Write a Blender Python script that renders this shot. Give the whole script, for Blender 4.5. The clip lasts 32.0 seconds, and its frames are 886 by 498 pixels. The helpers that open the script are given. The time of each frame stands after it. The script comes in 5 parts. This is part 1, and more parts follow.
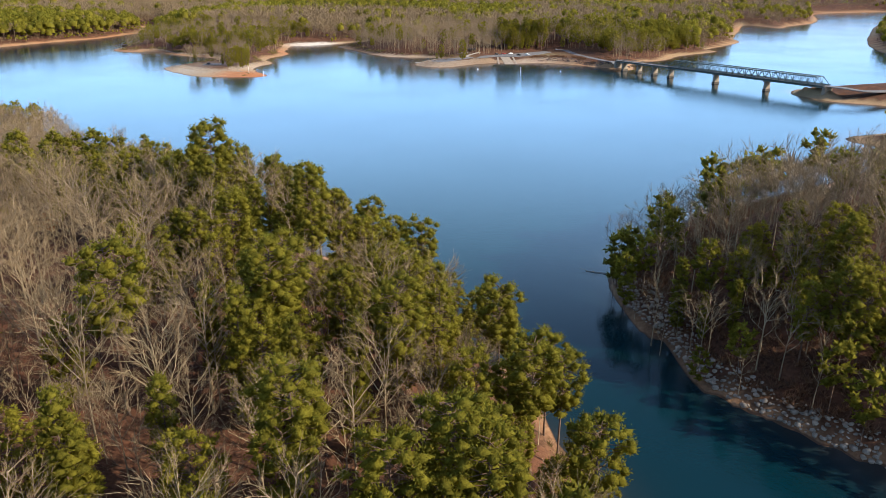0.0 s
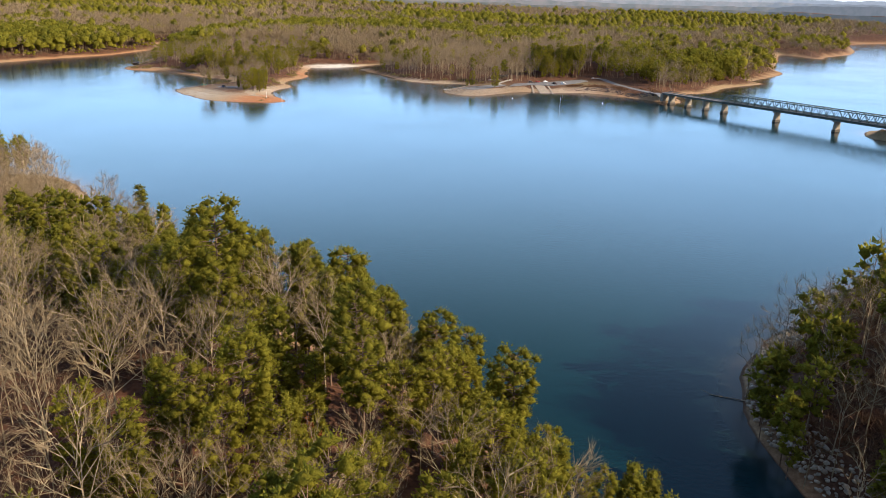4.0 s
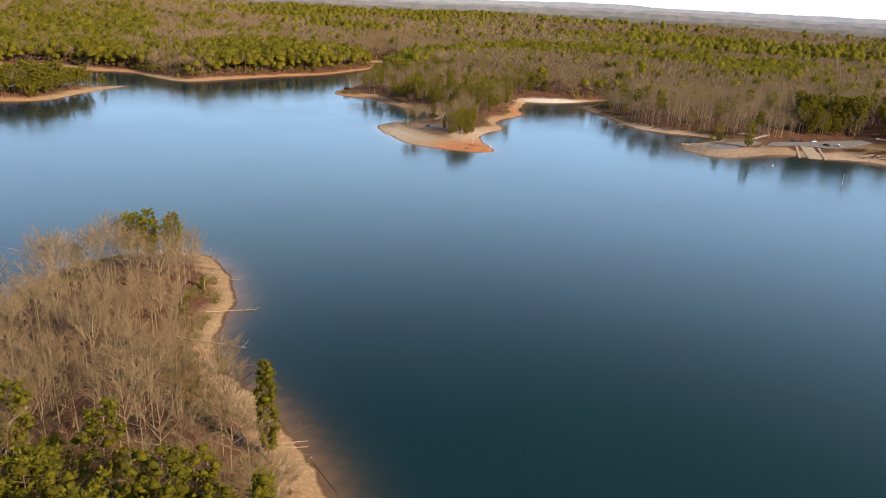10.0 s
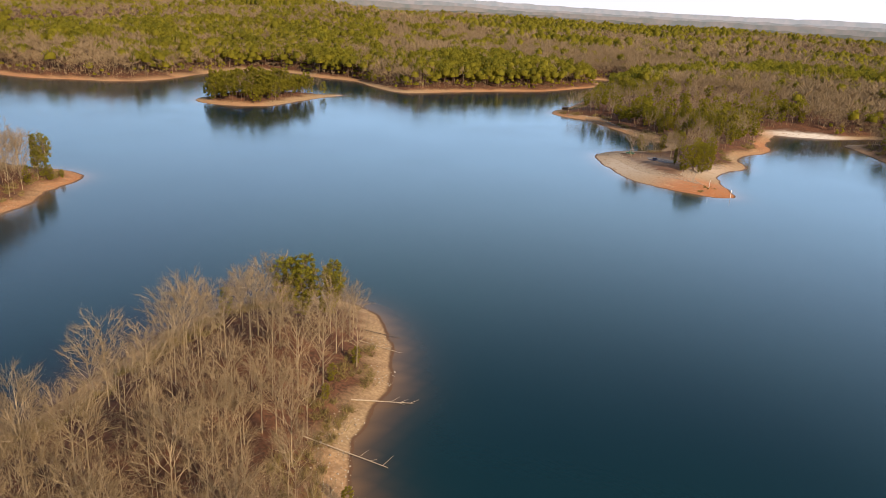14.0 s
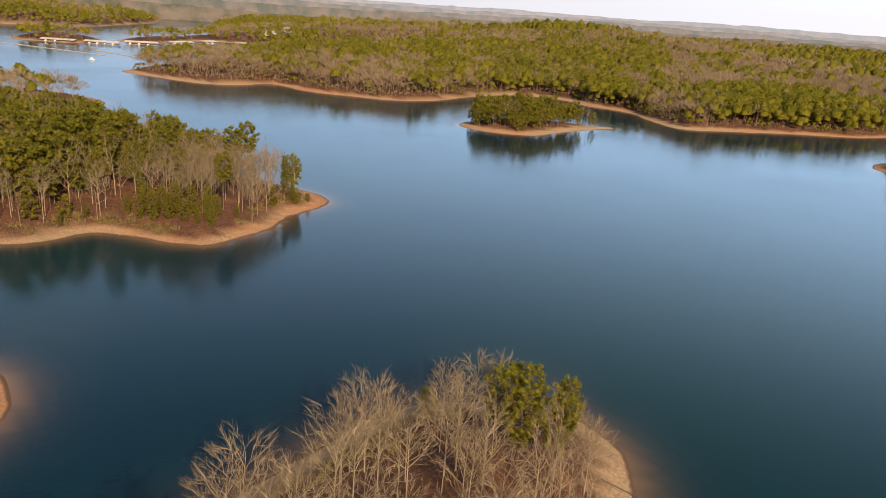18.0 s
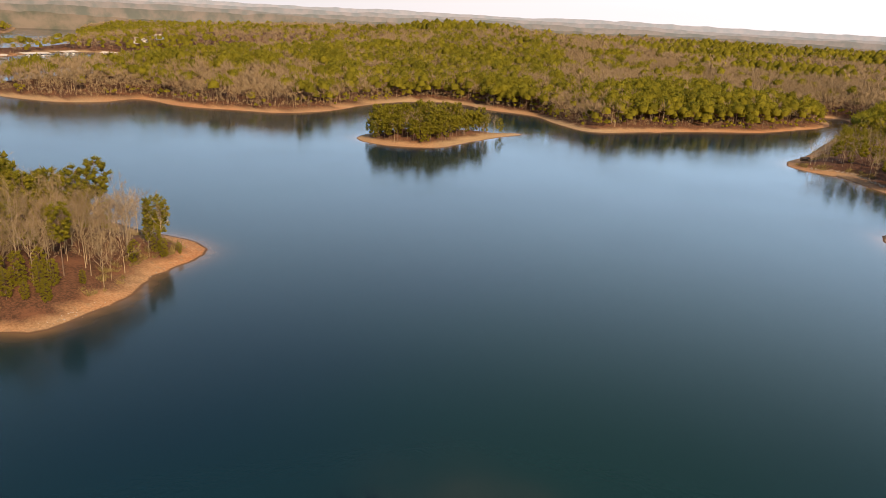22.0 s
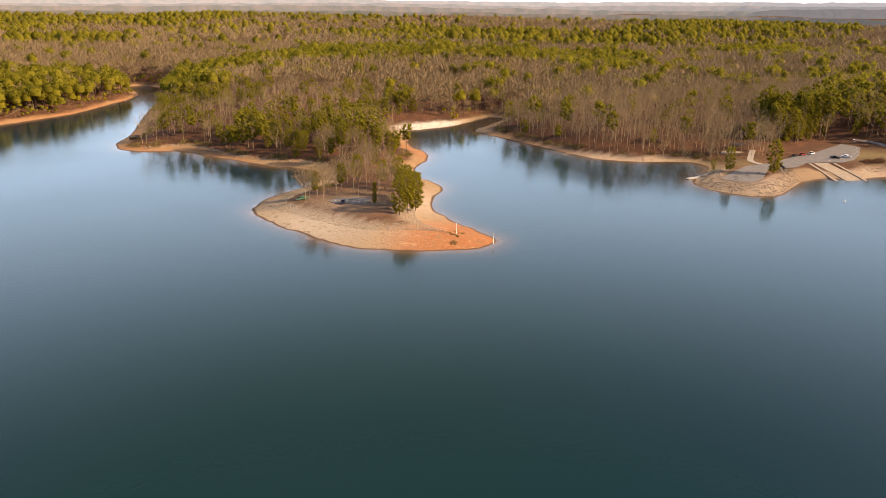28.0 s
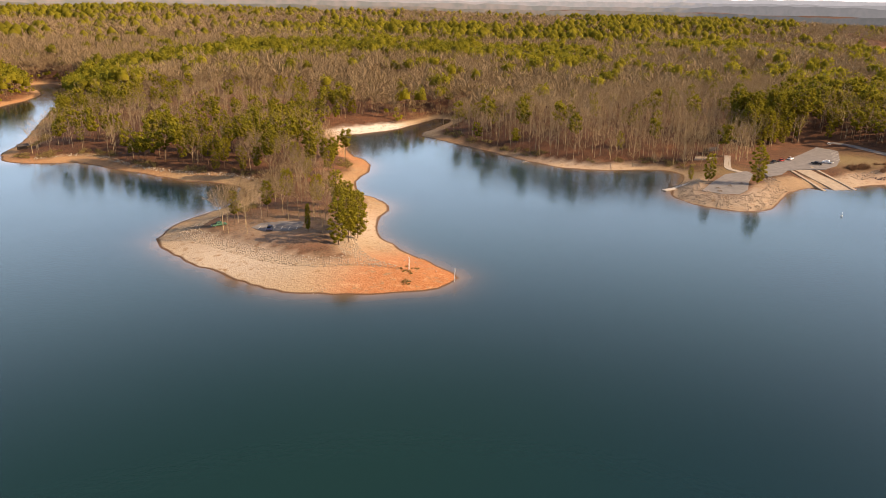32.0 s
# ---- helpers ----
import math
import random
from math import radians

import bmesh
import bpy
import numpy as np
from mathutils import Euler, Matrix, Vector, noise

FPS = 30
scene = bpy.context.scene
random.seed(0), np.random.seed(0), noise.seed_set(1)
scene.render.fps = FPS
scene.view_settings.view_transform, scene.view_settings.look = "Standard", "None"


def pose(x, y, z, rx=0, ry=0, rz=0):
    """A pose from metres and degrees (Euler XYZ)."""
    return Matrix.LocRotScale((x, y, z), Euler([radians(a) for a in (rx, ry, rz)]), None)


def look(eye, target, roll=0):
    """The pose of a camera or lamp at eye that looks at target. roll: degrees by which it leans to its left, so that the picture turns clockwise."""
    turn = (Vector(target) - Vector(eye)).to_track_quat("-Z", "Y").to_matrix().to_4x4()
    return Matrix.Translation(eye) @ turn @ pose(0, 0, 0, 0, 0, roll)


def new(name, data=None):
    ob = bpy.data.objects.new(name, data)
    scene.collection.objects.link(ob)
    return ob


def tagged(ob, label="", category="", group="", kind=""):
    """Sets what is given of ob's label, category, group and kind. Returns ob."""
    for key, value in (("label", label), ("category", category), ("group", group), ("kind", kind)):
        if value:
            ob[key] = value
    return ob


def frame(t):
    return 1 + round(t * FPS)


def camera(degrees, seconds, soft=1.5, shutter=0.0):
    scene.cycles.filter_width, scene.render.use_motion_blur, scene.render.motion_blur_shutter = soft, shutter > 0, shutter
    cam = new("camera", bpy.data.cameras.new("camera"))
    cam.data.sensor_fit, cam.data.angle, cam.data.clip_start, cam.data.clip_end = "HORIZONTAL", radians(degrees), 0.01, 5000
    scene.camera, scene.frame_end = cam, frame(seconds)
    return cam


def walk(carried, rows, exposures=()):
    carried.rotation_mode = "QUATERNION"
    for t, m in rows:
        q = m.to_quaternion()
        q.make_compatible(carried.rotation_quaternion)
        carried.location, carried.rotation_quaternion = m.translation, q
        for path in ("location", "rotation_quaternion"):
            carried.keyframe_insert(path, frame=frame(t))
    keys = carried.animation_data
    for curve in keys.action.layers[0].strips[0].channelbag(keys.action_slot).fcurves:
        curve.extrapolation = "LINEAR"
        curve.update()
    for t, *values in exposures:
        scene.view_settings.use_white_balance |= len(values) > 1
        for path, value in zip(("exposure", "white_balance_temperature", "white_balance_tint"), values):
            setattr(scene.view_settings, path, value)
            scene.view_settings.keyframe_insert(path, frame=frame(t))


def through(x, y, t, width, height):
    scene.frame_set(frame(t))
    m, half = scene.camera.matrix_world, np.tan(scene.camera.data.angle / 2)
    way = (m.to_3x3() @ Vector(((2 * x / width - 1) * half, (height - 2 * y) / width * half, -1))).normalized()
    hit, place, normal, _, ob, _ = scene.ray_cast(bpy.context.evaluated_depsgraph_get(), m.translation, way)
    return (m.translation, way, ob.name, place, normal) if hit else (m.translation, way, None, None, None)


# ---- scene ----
cam = camera(63.06, 32.0, 0.8)
PATH = [
    (0, (0.21, 0.14, 79.82), (14.20, 280.19, -26.86), 0.205),
    (0.5, (-2.30, 6.16, 79.60), (12.07, 286.65, -25.86), 0.246),
    (1, (-4.16, 12.46, 79.51), (11.32, 293.40, -24.58), 0.373),
    (1.5, (-5.18, 19.16, 79.59), (11.41, 300.42, -23.48), 0.534),
    (2, (-5.69, 26.14, 79.76), (11.87, 307.59, -22.59), 0.690),
    (2.5, (-6.14, 33.14, 79.93), (12.63, 314.71, -21.88), 0.887),
    (4.5, (-14.58, 62.40, 80.75), (-14.89, 345.59, -18.27), 1.832),
    (5, (-16.24, 70.81, 81.79), (-33.38, 353.52, -17.11), 2.077),
    (5.5, (-17.81, 79.34, 83.01), (-49.53, 360.77, -15.95), 2.309),
    (6, (-19.30, 87.91, 84.41), (-52.51, 369.11, -14.69), 2.516),
    (6.5, (-20.88, 96.31, 86.12), (-54.93, 377.44, -12.90), 2.632),
    (7, (-22.61, 104.50, 88.06), (-55.68, 385.84, -10.70), 2.641),
    (7.5, (-24.36, 112.52, 90.06), (-57.11, 393.94, -8.58), 2.608),
    (8, (-25.82, 120.53, 91.86), (-62.99, 401.50, -6.47), 2.587),
    (8.5, (-27.07, 128.23, 93.21), (-77.69, 407.07, -5.19), 2.596),
    (9, (-28.34, 135.74, 94.07), (-88.65, 412.67, -4.29), 2.657),
    (9.5, (-29.78, 143.10, 94.54), (-92.02, 419.61, -3.78), 2.662),
    (10, (-31.53, 150.33, 94.67), (-99.70, 425.51, -3.46), 2.728),
    (10.5, (-33.46, 157.67, 94.53), (-113.22, 429.75, -3.50), 2.818),
    (11, (-35.60, 164.97, 94.25), (-124.38, 434.26, -3.72), 2.900),
    (11.5, (-37.92, 172.22, 93.95), (-135.63, 438.49, -3.80), 2.977),
    (12, (-40.62, 179.38, 93.69), (-147.21, 442.29, -3.88), 3.042),
    (12.5, (-43.64, 186.56, 93.48), (-157.94, 446.24, -3.99), 3.132),
    (13, (-46.93, 193.73, 93.33), (-170.83, 448.99, -4.11), 3.236),
    (13.5, (-50.32, 200.83, 93.23), (-184.97, 450.55, -4.28), 3.345),
    (15.5, (-65.32, 226.17, 93.16), (-244.32, 446.43, -4.02), 3.815),
    (16, (-69.81, 231.85, 93.06), (-260.14, 442.48, -3.94), 3.950),
    (16.5, (-74.69, 237.36, 92.91), (-276.83, 436.78, -3.88), 4.081),
    (17, (-80.15, 242.71, 92.72), (-294.43, 429.16, -3.80), 4.141),
    (17.5, (-85.89, 247.74, 92.50), (-307.53, 425.66, -3.53), 4.167),
    (18, (-91.79, 252.40, 92.28), (-315.41, 428.21, -3.01), 4.157),
    (18.5, (-97.78, 256.70, 92.10), (-321.52, 432.78, -2.45), 4.083),
    (19, (-103.83, 260.85, 91.96), (-327.62, 437.08, -2.18), 3.986),
    (19.5, (-109.95, 264.88, 91.84), (-333.77, 441.28, -1.90), 3.911),
    (20, (-116.09, 268.86, 91.77), (-339.85, 445.48, -1.70), 3.830),
    (20.5, (-122.25, 272.84, 91.75), (-345.76, 449.86, -1.56), 3.748),
    (21, (-128.31, 276.90, 91.80), (-347.97, 458.80, -1.28), 3.607),
    (21.5, (-134.10, 280.92, 91.87), (-346.72, 471.14, -0.92), 3.406),
    (22, (-139.41, 284.81, 91.89), (-335.81, 491.85, -0.62), 3.039),
    (22.5, (-144.12, 288.69, 91.80), (-321.35, 512.43, -0.54), 2.589),
    (23, (-148.32, 292.99, 91.54), (-301.87, 533.45, -1.21), 2.148),
    (23.5, (-152.19, 298.00, 91.15), (-286.12, 549.72, -2.14), 1.768),
    (24, (-155.81, 303.57, 90.72), (-271.35, 564.08, -2.99), 1.484),
    (24.5, (-159.07, 309.50, 90.32), (-254.04, 578.00, -3.97), 1.254),
    (25, (-162.13, 315.58, 90.03), (-235.99, 590.38, -4.97), 0.987),
    (25.5, (-164.99, 321.67, 89.85), (-220.83, 600.54, -5.61), 0.763),
    (26, (-167.48, 327.68, 89.75), (-202.01, 609.82, -6.19), 0.641),
    (26.5, (-169.58, 333.60, 89.70), (-182.17, 617.41, -6.70), 0.631),
    (28.5, (-175.00, 357.63, 90.41), (-125.80, 637.16, -6.78), 0.364),
    (29, (-174.82, 364.26, 90.41), (-117.48, 642.24, -6.74), 0.400),
    (29.5, (-174.53, 371.02, 90.34), (-113.25, 648.27, -6.51), 0.441),
    (30, (-173.91, 377.84, 90.11), (-112.40, 655.08, -6.61), 0.546),
    (30.5, (-172.96, 384.71, 89.67), (-111.45, 662.14, -6.51), 0.605),
    (31, (-171.83, 391.70, 88.90), (-110.27, 669.01, -7.57), 0.666),
    (31.5, (-170.73, 398.81, 87.87), (-109.10, 675.87, -9.28), 0.763),
    (32, (-169.72, 405.96, 86.66), (-107.97, 682.56, -11.72), 0.866),
]
walk(cam, [(t, look(e, g, r)) for t, e, g, r in PATH], [(0, 0.80, 5600, 12), (7, 0.68, 6350, 15), (13, 0.50, 6650, 18), (20, 0.46, 7000, 19), (25, 0.74, 7900, 24), (32, 0.92, 7900, 24)])

# ---- light ----
SUN_FROM = Vector((0.95, -0.31, 0.0)).normalized()
SUN_UP = radians(28)
world = bpy.data.worlds.new("sky")
scene.world = world
world.use_nodes = True
wn = world.node_tree.nodes
sky = wn.new("ShaderNodeTexSky")
sky.sky_type, sky.sun_disc = "NISHITA", False
sky.sun_elevation, sky.sun_rotation = SUN_UP, math.atan2(SUN_FROM.x, SUN_FROM.y)
sky.air_density, sky.dust_density, sky.ozone_density = 1.0, 2.0, 1.0
wn["Background"].inputs["Strength"].default_value = 0.10
# thin winter haze whitens the horizon; brighter blue above is added for lake reflections
geo = wn.new("ShaderNodeTexCoord")
split = wn.new("ShaderNodeSeparateXYZ")
fall = wn.new("ShaderNodeMapRange")
fall.interpolation_type = "SMOOTHSTEP"
fall.inputs["From Min"].default_value, fall.inputs["From Max"].default_value = 0.20, 0.55
fall.inputs["To Min"].default_value, fall.inputs["To Max"].default_value = 0.96, 0.0
blue = wn.new("ShaderNodeMapRange")
blue.interpolation_type = "SMOOTHSTEP"
blue.inputs["From Min"].default_value, blue.inputs["From Max"].default_value = 0.015, 0.12
tone = wn.new("ShaderNodeMix")
tone.data_type = "RGBA"
tone.inputs[6].default_value, tone.inputs[7].default_value = (6.7, 7.1, 7.6, 1), (6.4, 10.3, 14.5, 1)
veil = wn.new("ShaderNodeMix")
veil.data_type = "RGBA"
# northern sky colour is brightened, as by thin cloud, to lift the lake's reflections
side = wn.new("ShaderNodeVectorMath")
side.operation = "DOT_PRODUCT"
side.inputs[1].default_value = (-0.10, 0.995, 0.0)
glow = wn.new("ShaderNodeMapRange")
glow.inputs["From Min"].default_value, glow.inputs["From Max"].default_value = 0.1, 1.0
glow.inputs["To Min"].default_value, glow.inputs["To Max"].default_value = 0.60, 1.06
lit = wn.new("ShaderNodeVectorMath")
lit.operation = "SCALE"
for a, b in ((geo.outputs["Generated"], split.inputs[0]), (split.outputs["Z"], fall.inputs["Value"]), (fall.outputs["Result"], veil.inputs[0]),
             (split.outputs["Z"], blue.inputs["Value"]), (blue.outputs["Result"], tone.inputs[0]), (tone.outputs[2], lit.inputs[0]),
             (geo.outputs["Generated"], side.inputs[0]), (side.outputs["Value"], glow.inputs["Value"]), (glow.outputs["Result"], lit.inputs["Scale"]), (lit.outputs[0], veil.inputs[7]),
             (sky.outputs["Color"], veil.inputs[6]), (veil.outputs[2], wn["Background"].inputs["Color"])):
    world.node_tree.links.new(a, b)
sun = new("sun", bpy.data.lights.new("sun", "SUN"))
sun.data.energy, sun.data.angle, sun.data.color = 5.0, radians(0.6), (1.0, 0.82, 0.56)
sd_ = SUN_FROM * math.cos(SUN_UP) + Vector((0, 0, math.sin(SUN_UP)))
sun.matrix_world = look(sd_ * 800, (0, 0, 0))

# ---- plan: shorelines, walked so that land lies inside ----
NORTH_WEST = [(-5200, 1900), (-3100, 1420), (-2752, 1344), (-2450, 1150), (-2120, 1000), (-1826, 880), (-1710, 850),
              (-1630, 790), (-1545, 690), (-1470, 600), (-1432, 576), (-1390, 585), (-1368, 607), (-1410, 660),
              (-1466, 715), (-1460, 785), (-1410, 825), (-1332, 857), (-1280, 885), (-1205, 830), (-1110, 710),
              (-1035, 590), (-990, 502), (-961, 464), (-905, 482), (-843, 513), (-829, 550), (-838, 585)]
NORTH_COVES = [(-773, 598), (-735, 627), (-702, 655), (-695, 705), (-714, 762), (-720, 812), (-706, 856), (-668, 871),
               (-638, 861), (-582, 870), (-528, 843), (-488, 834), (-461, 882), (-433, 940), (-400, 995), (-387, 1055),
               (-379, 1113), (-392, 1156), (-415, 1196), (-395, 1208), (-368, 1178), (-362, 1146), (-348, 1052),
               (-337, 962), (-326, 890), (-323, 838), (-302, 823), (-281, 822), (-258, 804), (-235, 785), (-218, 771),
               (-203, 764)]
POINT = [(-190, 750), (-191, 728), (-202, 712), (-211, 700), (-219, 682), (-216, 672), (-205, 653), (-191, 636),
         (-178, 622), (-167, 616), (-155, 613), (-138, 612), (-124, 612), (-117, 621), (-121, 633), (-129, 647),
         (-134, 660), (-136, 675), (-133, 690), (-127, 709), (-130, 722), (-137, 737), (-136, 758), (-126, 782),
         (-125, 803), (-131, 817), (-133, 848), (-133, 884), (-119, 888), (-94, 902), (-68, 931)]
RAMP_SHORE = [(-56, 944), (-46, 938), (-66, 902), (-81, 881), (-68, 852), (-51, 820), (-36, 790), (-20, 770), (1, 760),
              (26, 758), (36, 746), (24, 727), (9, 708), (10, 692), (20, 680), (28, 675), (40, 677), (54, 690),
              (69, 703), (86, 708), (103, 704), (131, 709), (150, 702), (170, 680), (185, 667), (197, 654), (206, 662),
              (212, 692), (234, 717), (258, 730), (287, 768), (345, 815), (344, 838), (390, 890)]
NORTH_EAST = [(424, 935), (438, 985), (510, 1130), (585, 1268), (605, 1185), (631, 1225), (696, 1285), (714, 1300),
              (780, 1400), (846, 1530), (900, 1630), (1010, 1700), (1400, 1800), (2400, 2120), (5200, 2600), (5200, 5200),
              (-5200, 5200)]
EAST = [(5200, 2200), (1900, 1850), (1200, 1560), (859, 1313), (680, 1070), (575, 905), (545, 845), (527, 794), (518, 690),
        (460, 602), (376, 562), (311, 542), (286, 530), (278, 512), (282, 490), (289, 475), (313, 461), (345, 425),
        (314, 388), (258, 376), (230, 366), (227, 357), (234, 342), (222, 318), (186, 288), (148, 265), (109, 247),
        (99, 237), (82, 221), (67, 206), (58, 188), (55, 171), (57, 155), (60, 146), (59, 137), (61, 129), (64, 121),
        (70, 114), (75, 108), (83, 98), (100, 78), (128, 40), (140, -60), (130, -300), (130, -900), (5200, -900)]
SOUTH = [(50, -900), (52, -300), (44, -100), (40, 0), (36, 50), (32, 80), (27, 105), (20, 130), (13, 150), (6, 166), (-4, 180),
         (-20, 200), (-42, 221), (-61, 240), (-73, 254), (-83, 266), (-98, 280), (-118, 295), (-129, 303), (-136, 312),
         (-142, 325), (-145, 338), (-155, 354), (-168, 369), (-180, 375), (-194, 374), (-208, 362), (-217, 344), (-213, 318),
         (-204, 290), (-200, 262), (-208, 215), (-245, 150), (-310, 105), (-370, 90), (-418, 130), (-418, 200), (-392, 249),
         (-379, 285)]
SOUTH_WEST = [(-381, 296), (-383, 307), (-374, 320), (-358, 331), (-351, 341), (-354, 355), (-361, 371), (-374, 387), (-381, 405),
              (-388, 414), (-403, 416), (-426, 408), (-476, 391), (-538, 368), (-594, 352), (-650, 343), (-688, 368),
              (-705, 385), (-735, 393), (-782, 375), (-850, 318), (-1020, 205), (-1270, 110), (-1520, -100), (-1900, -300),
              (-5200, -500), (-5200, -900)]
FAR_WEST = [(-1815, 400), (-1806, 521), (-1825, 616), (-1940, 706), (-2135, 845), (-2600, 990), (-3200, 1100), (-5200, 1250),
            (-5200, 0), (-2050, 110), (-1860, 260)]
ISLET = [(-1392, 424), (-1374, 455), (-1350, 490), (-1368, 532), (-1402, 553), (-1455, 548), (-1497, 495), (-1476, 432)]
COVE_ISLET = [(-249, 257), (-256, 262), (-264, 265), (-272, 266), (-280, 265), (-286, 261), (-291, 250), (-292, 232), (-285, 216), (-270, 211), (-255, 219), (-247, 235), (-246, 250)]
ISLAND = [(-564, 631), (-543, 626), (-526, 631), (-509, 645), (-502, 663), (-507, 698), (-511, 738), (-509, 762), (-515, 768),
          (-528, 750), (-542, 737), (-560, 710), (-575, 676), (-576, 652)]


def rounded(ring, n=4):
    """The ring with n points to a stretch, on a smooth curve through its corners; long outer stretches stay straight."""
    p = np.array(ring, float)
    a, b, c, d = np.roll(p, 1, 0), p, np.roll(p, -1, 0), np.roll(p, -2, 0)
    t = (np.arange(n) / n)[None, :, None]
    a, b, c, d = (q[:, None, :] for q in (a, b, c, d))
    k = np.linalg.norm(c - b, axis=2, keepdims=True)
    m1 = (c - a) / (np.linalg.norm(b - a, axis=2, keepdims=True) + k) * k
    m2 = (d - b) / (np.linalg.norm(d - c, axis=2, keepdims=True) + k) * k
    q = (2 * t**3 - 3 * t**2 + 1) * b + (t**3 - 2 * t**2 + t) * m1 + (3 * t**2 - 2 * t**3) * c + (t**3 - t**2) * m2
    return q.reshape(-1, 2)


RINGS = [rounded(NORTH_WEST + NORTH_COVES + POINT + RAMP_SHORE + NORTH_EAST), rounded(EAST), rounded(SOUTH + SOUTH_WEST),
         rounded(FAR_WEST), rounded(ISLET), rounded(ISLAND), rounded(COVE_ISLET)]


def inland(px, py):
    """How far each place lies inland, in metres; negative over water."""
    px, py = np.ravel(px), np.ravel(py)
    near, inside = np.full(px.size, 1e9), np.zeros(px.size, bool)
    for ring in RINGS:
        for (ax, ay), (bx, by) in zip(ring, np.roll(ring, -1, 0)):
            ex, ey = bx - ax, by - ay
            l2 = ex * ex + ey * ey
            if l2 < 1e-6:
                continue
            wx, wy = px - ax, py - ay
            t = np.clip((wx * ex + wy * ey) / l2, 0, 1)
            near = np.minimum(near, (wx - t * ex) ** 2 + (wy - t * ey) ** 2)
            if ay != by:
                inside ^= ((py < ay) != (py < by)) & (px < ax + (py - ay) * ex / ey)
    near = np.sqrt(near)
    return np.where(inside, near, -near)


# smooth value noise on a lattice, for hills, stands and stains
LATTICE = np.random.RandomState(5).rand(257, 257)


def wave(x, y, size, seed=0):
    x, y = np.asarray(x) / size + 37.3 * seed + 500, np.asarray(y) / size + 91.7 * seed + 500
    i, j = np.floor(x).astype(int), np.floor(y).astype(int)
    u, v = x - i, y - j
    u, v = u * u * (3 - 2 * u), v * v * (3 - 2 * v)
    i, j, i1, j1 = i % 256, j % 256, (i + 1) % 256, (j + 1) % 256
    return ((LATTICE[i, j] * (1 - u) + LATTICE[i1, j] * u) * (1 - v) + (LATTICE[i, j1] * (1 - u) + LATTICE[i1, j1] * u) * v) * 2 - 1


def hump(x, y, cx, cy, r):
    return np.exp(-(((x - cx) ** 2 + (y - cy) ** 2) / (r * r)))


def bank_width(x, y):
    """Width of the bare drawn-down bank."""
    return 9 + 3 * wave(x, y, 40, 3) + 14 * hump(x, y, -150, 630, 38) + 5 * hump(x, y, -195, 665, 25) + 3 * hump(x, y, -130, 690, 25) \
        + 6 * hump(x, y, 30, 700, 30) + 5 * hump(x, y, 110, 715, 40) - 9 * hump(x, y, 14, 130, 68) - 5 * hump(x, y, 85, 160, 75) \
        + 6 * hump(x, y, -130, 900, 30) - 1.0 * hump(x, y, -70, 820, 60) - 3.5 * hump(x, y, -370, 345, 45) - 2.5 * hump(x, y, -112, 284, 28) - 5 * hump(x, y, -205, 285, 45) - 3 * hump(x, y, -152, 338, 36)


def relief(x, y, d):
    """Height of the ground over the lake for places d metres inland."""
    d = d + 1.1 * wave(x, y, 9, 7) * np.clip(1 - np.abs(d) / 30, 0, 1) + 0.5 * wave(x, y, 4, 8) * np.clip(1 - np.abs(d) / 15, 0, 1)
    w = bank_width(x, y)
    low = np.clip(d, 0, w) * 0.15 + np.clip(d - w, 0, 3) * 0.35
    r = np.maximum(d - w - 2, 0)
    gentle = 1.0 - 0.75 * hump(x, y, -170, 690, 70) - 0.7 * hump(x, y, 90, 750, 75) - 0.6 * hump(x, y, 165, 765, 60) - 0.5 * hump(x, y, -210, 800, 90)
    gentle = np.maximum(gentle, 0.12)
    up = (8 * (1 - np.exp(-r / 38)) + 23 * (1 - np.exp(-r / 600)) + 9 * wave(x, y, 230, 1) * (1 - np.exp(-r / 120))
          + 14 * wave(x, y, 900, 2) * (1 - np.exp(-r / 500))) * gentle
    up += 34 * hump(x, y, -1150, 1350, 420) * (1 - np.exp(-r / 200)) + 14 * hump(x, y, 400, 1060, 170) * (1 - np.exp(-r / 60)) + 16 * hump(x, y, 130, 170, 75) * (1 - np.exp(-r / 22)) + 12 * hump(x, y, -30, 170, 65) * (1 - np.exp(-r / 14))
    return np.where(d >= 0, low + np.maximum(up, 0) + 0.12 * wave(x, y, 5, 4), np.maximum(d * 0.11, -9))


# levelled places: x, y, half length, half width, turn in degrees, height
PADS = [(115, 758, 52, 21, 38, 4.0), (44, 713, 27, 15, 47, 3.2), (-174, 677, 15, 9, -10, 3.4), (158, 722, 20, 20, 0, 4.6), (173, 738, 62, 8, -76, 5.0),
        (284, 502, 12, 6, -58, 6.5), (190, 662, 12, 6, -58, 6.5)]


def pad_reach(x, y, pad):
    cx, cy, a, b, turn, _ = pad
    c, s = math.cos(radians(turn)), math.sin(radians(turn))
    u, v = (x - cx) * c + (y - cy) * s, (y - cy) * c - (x - cx) * s
    return np.sqrt((u / a) ** 2 + (v / b) ** 2)


def steps(stops):
    """Coordinates from stop to stop, each stretch with its own step."""
    out = []
    for (a, s), (b, _) in zip(stops, stops[1:]):
        n = max(1, round((b - a) / s))
        out += [a + (b - a) * i / n for i in range(n)]
    return np.array(out + [stops[-1][0]])


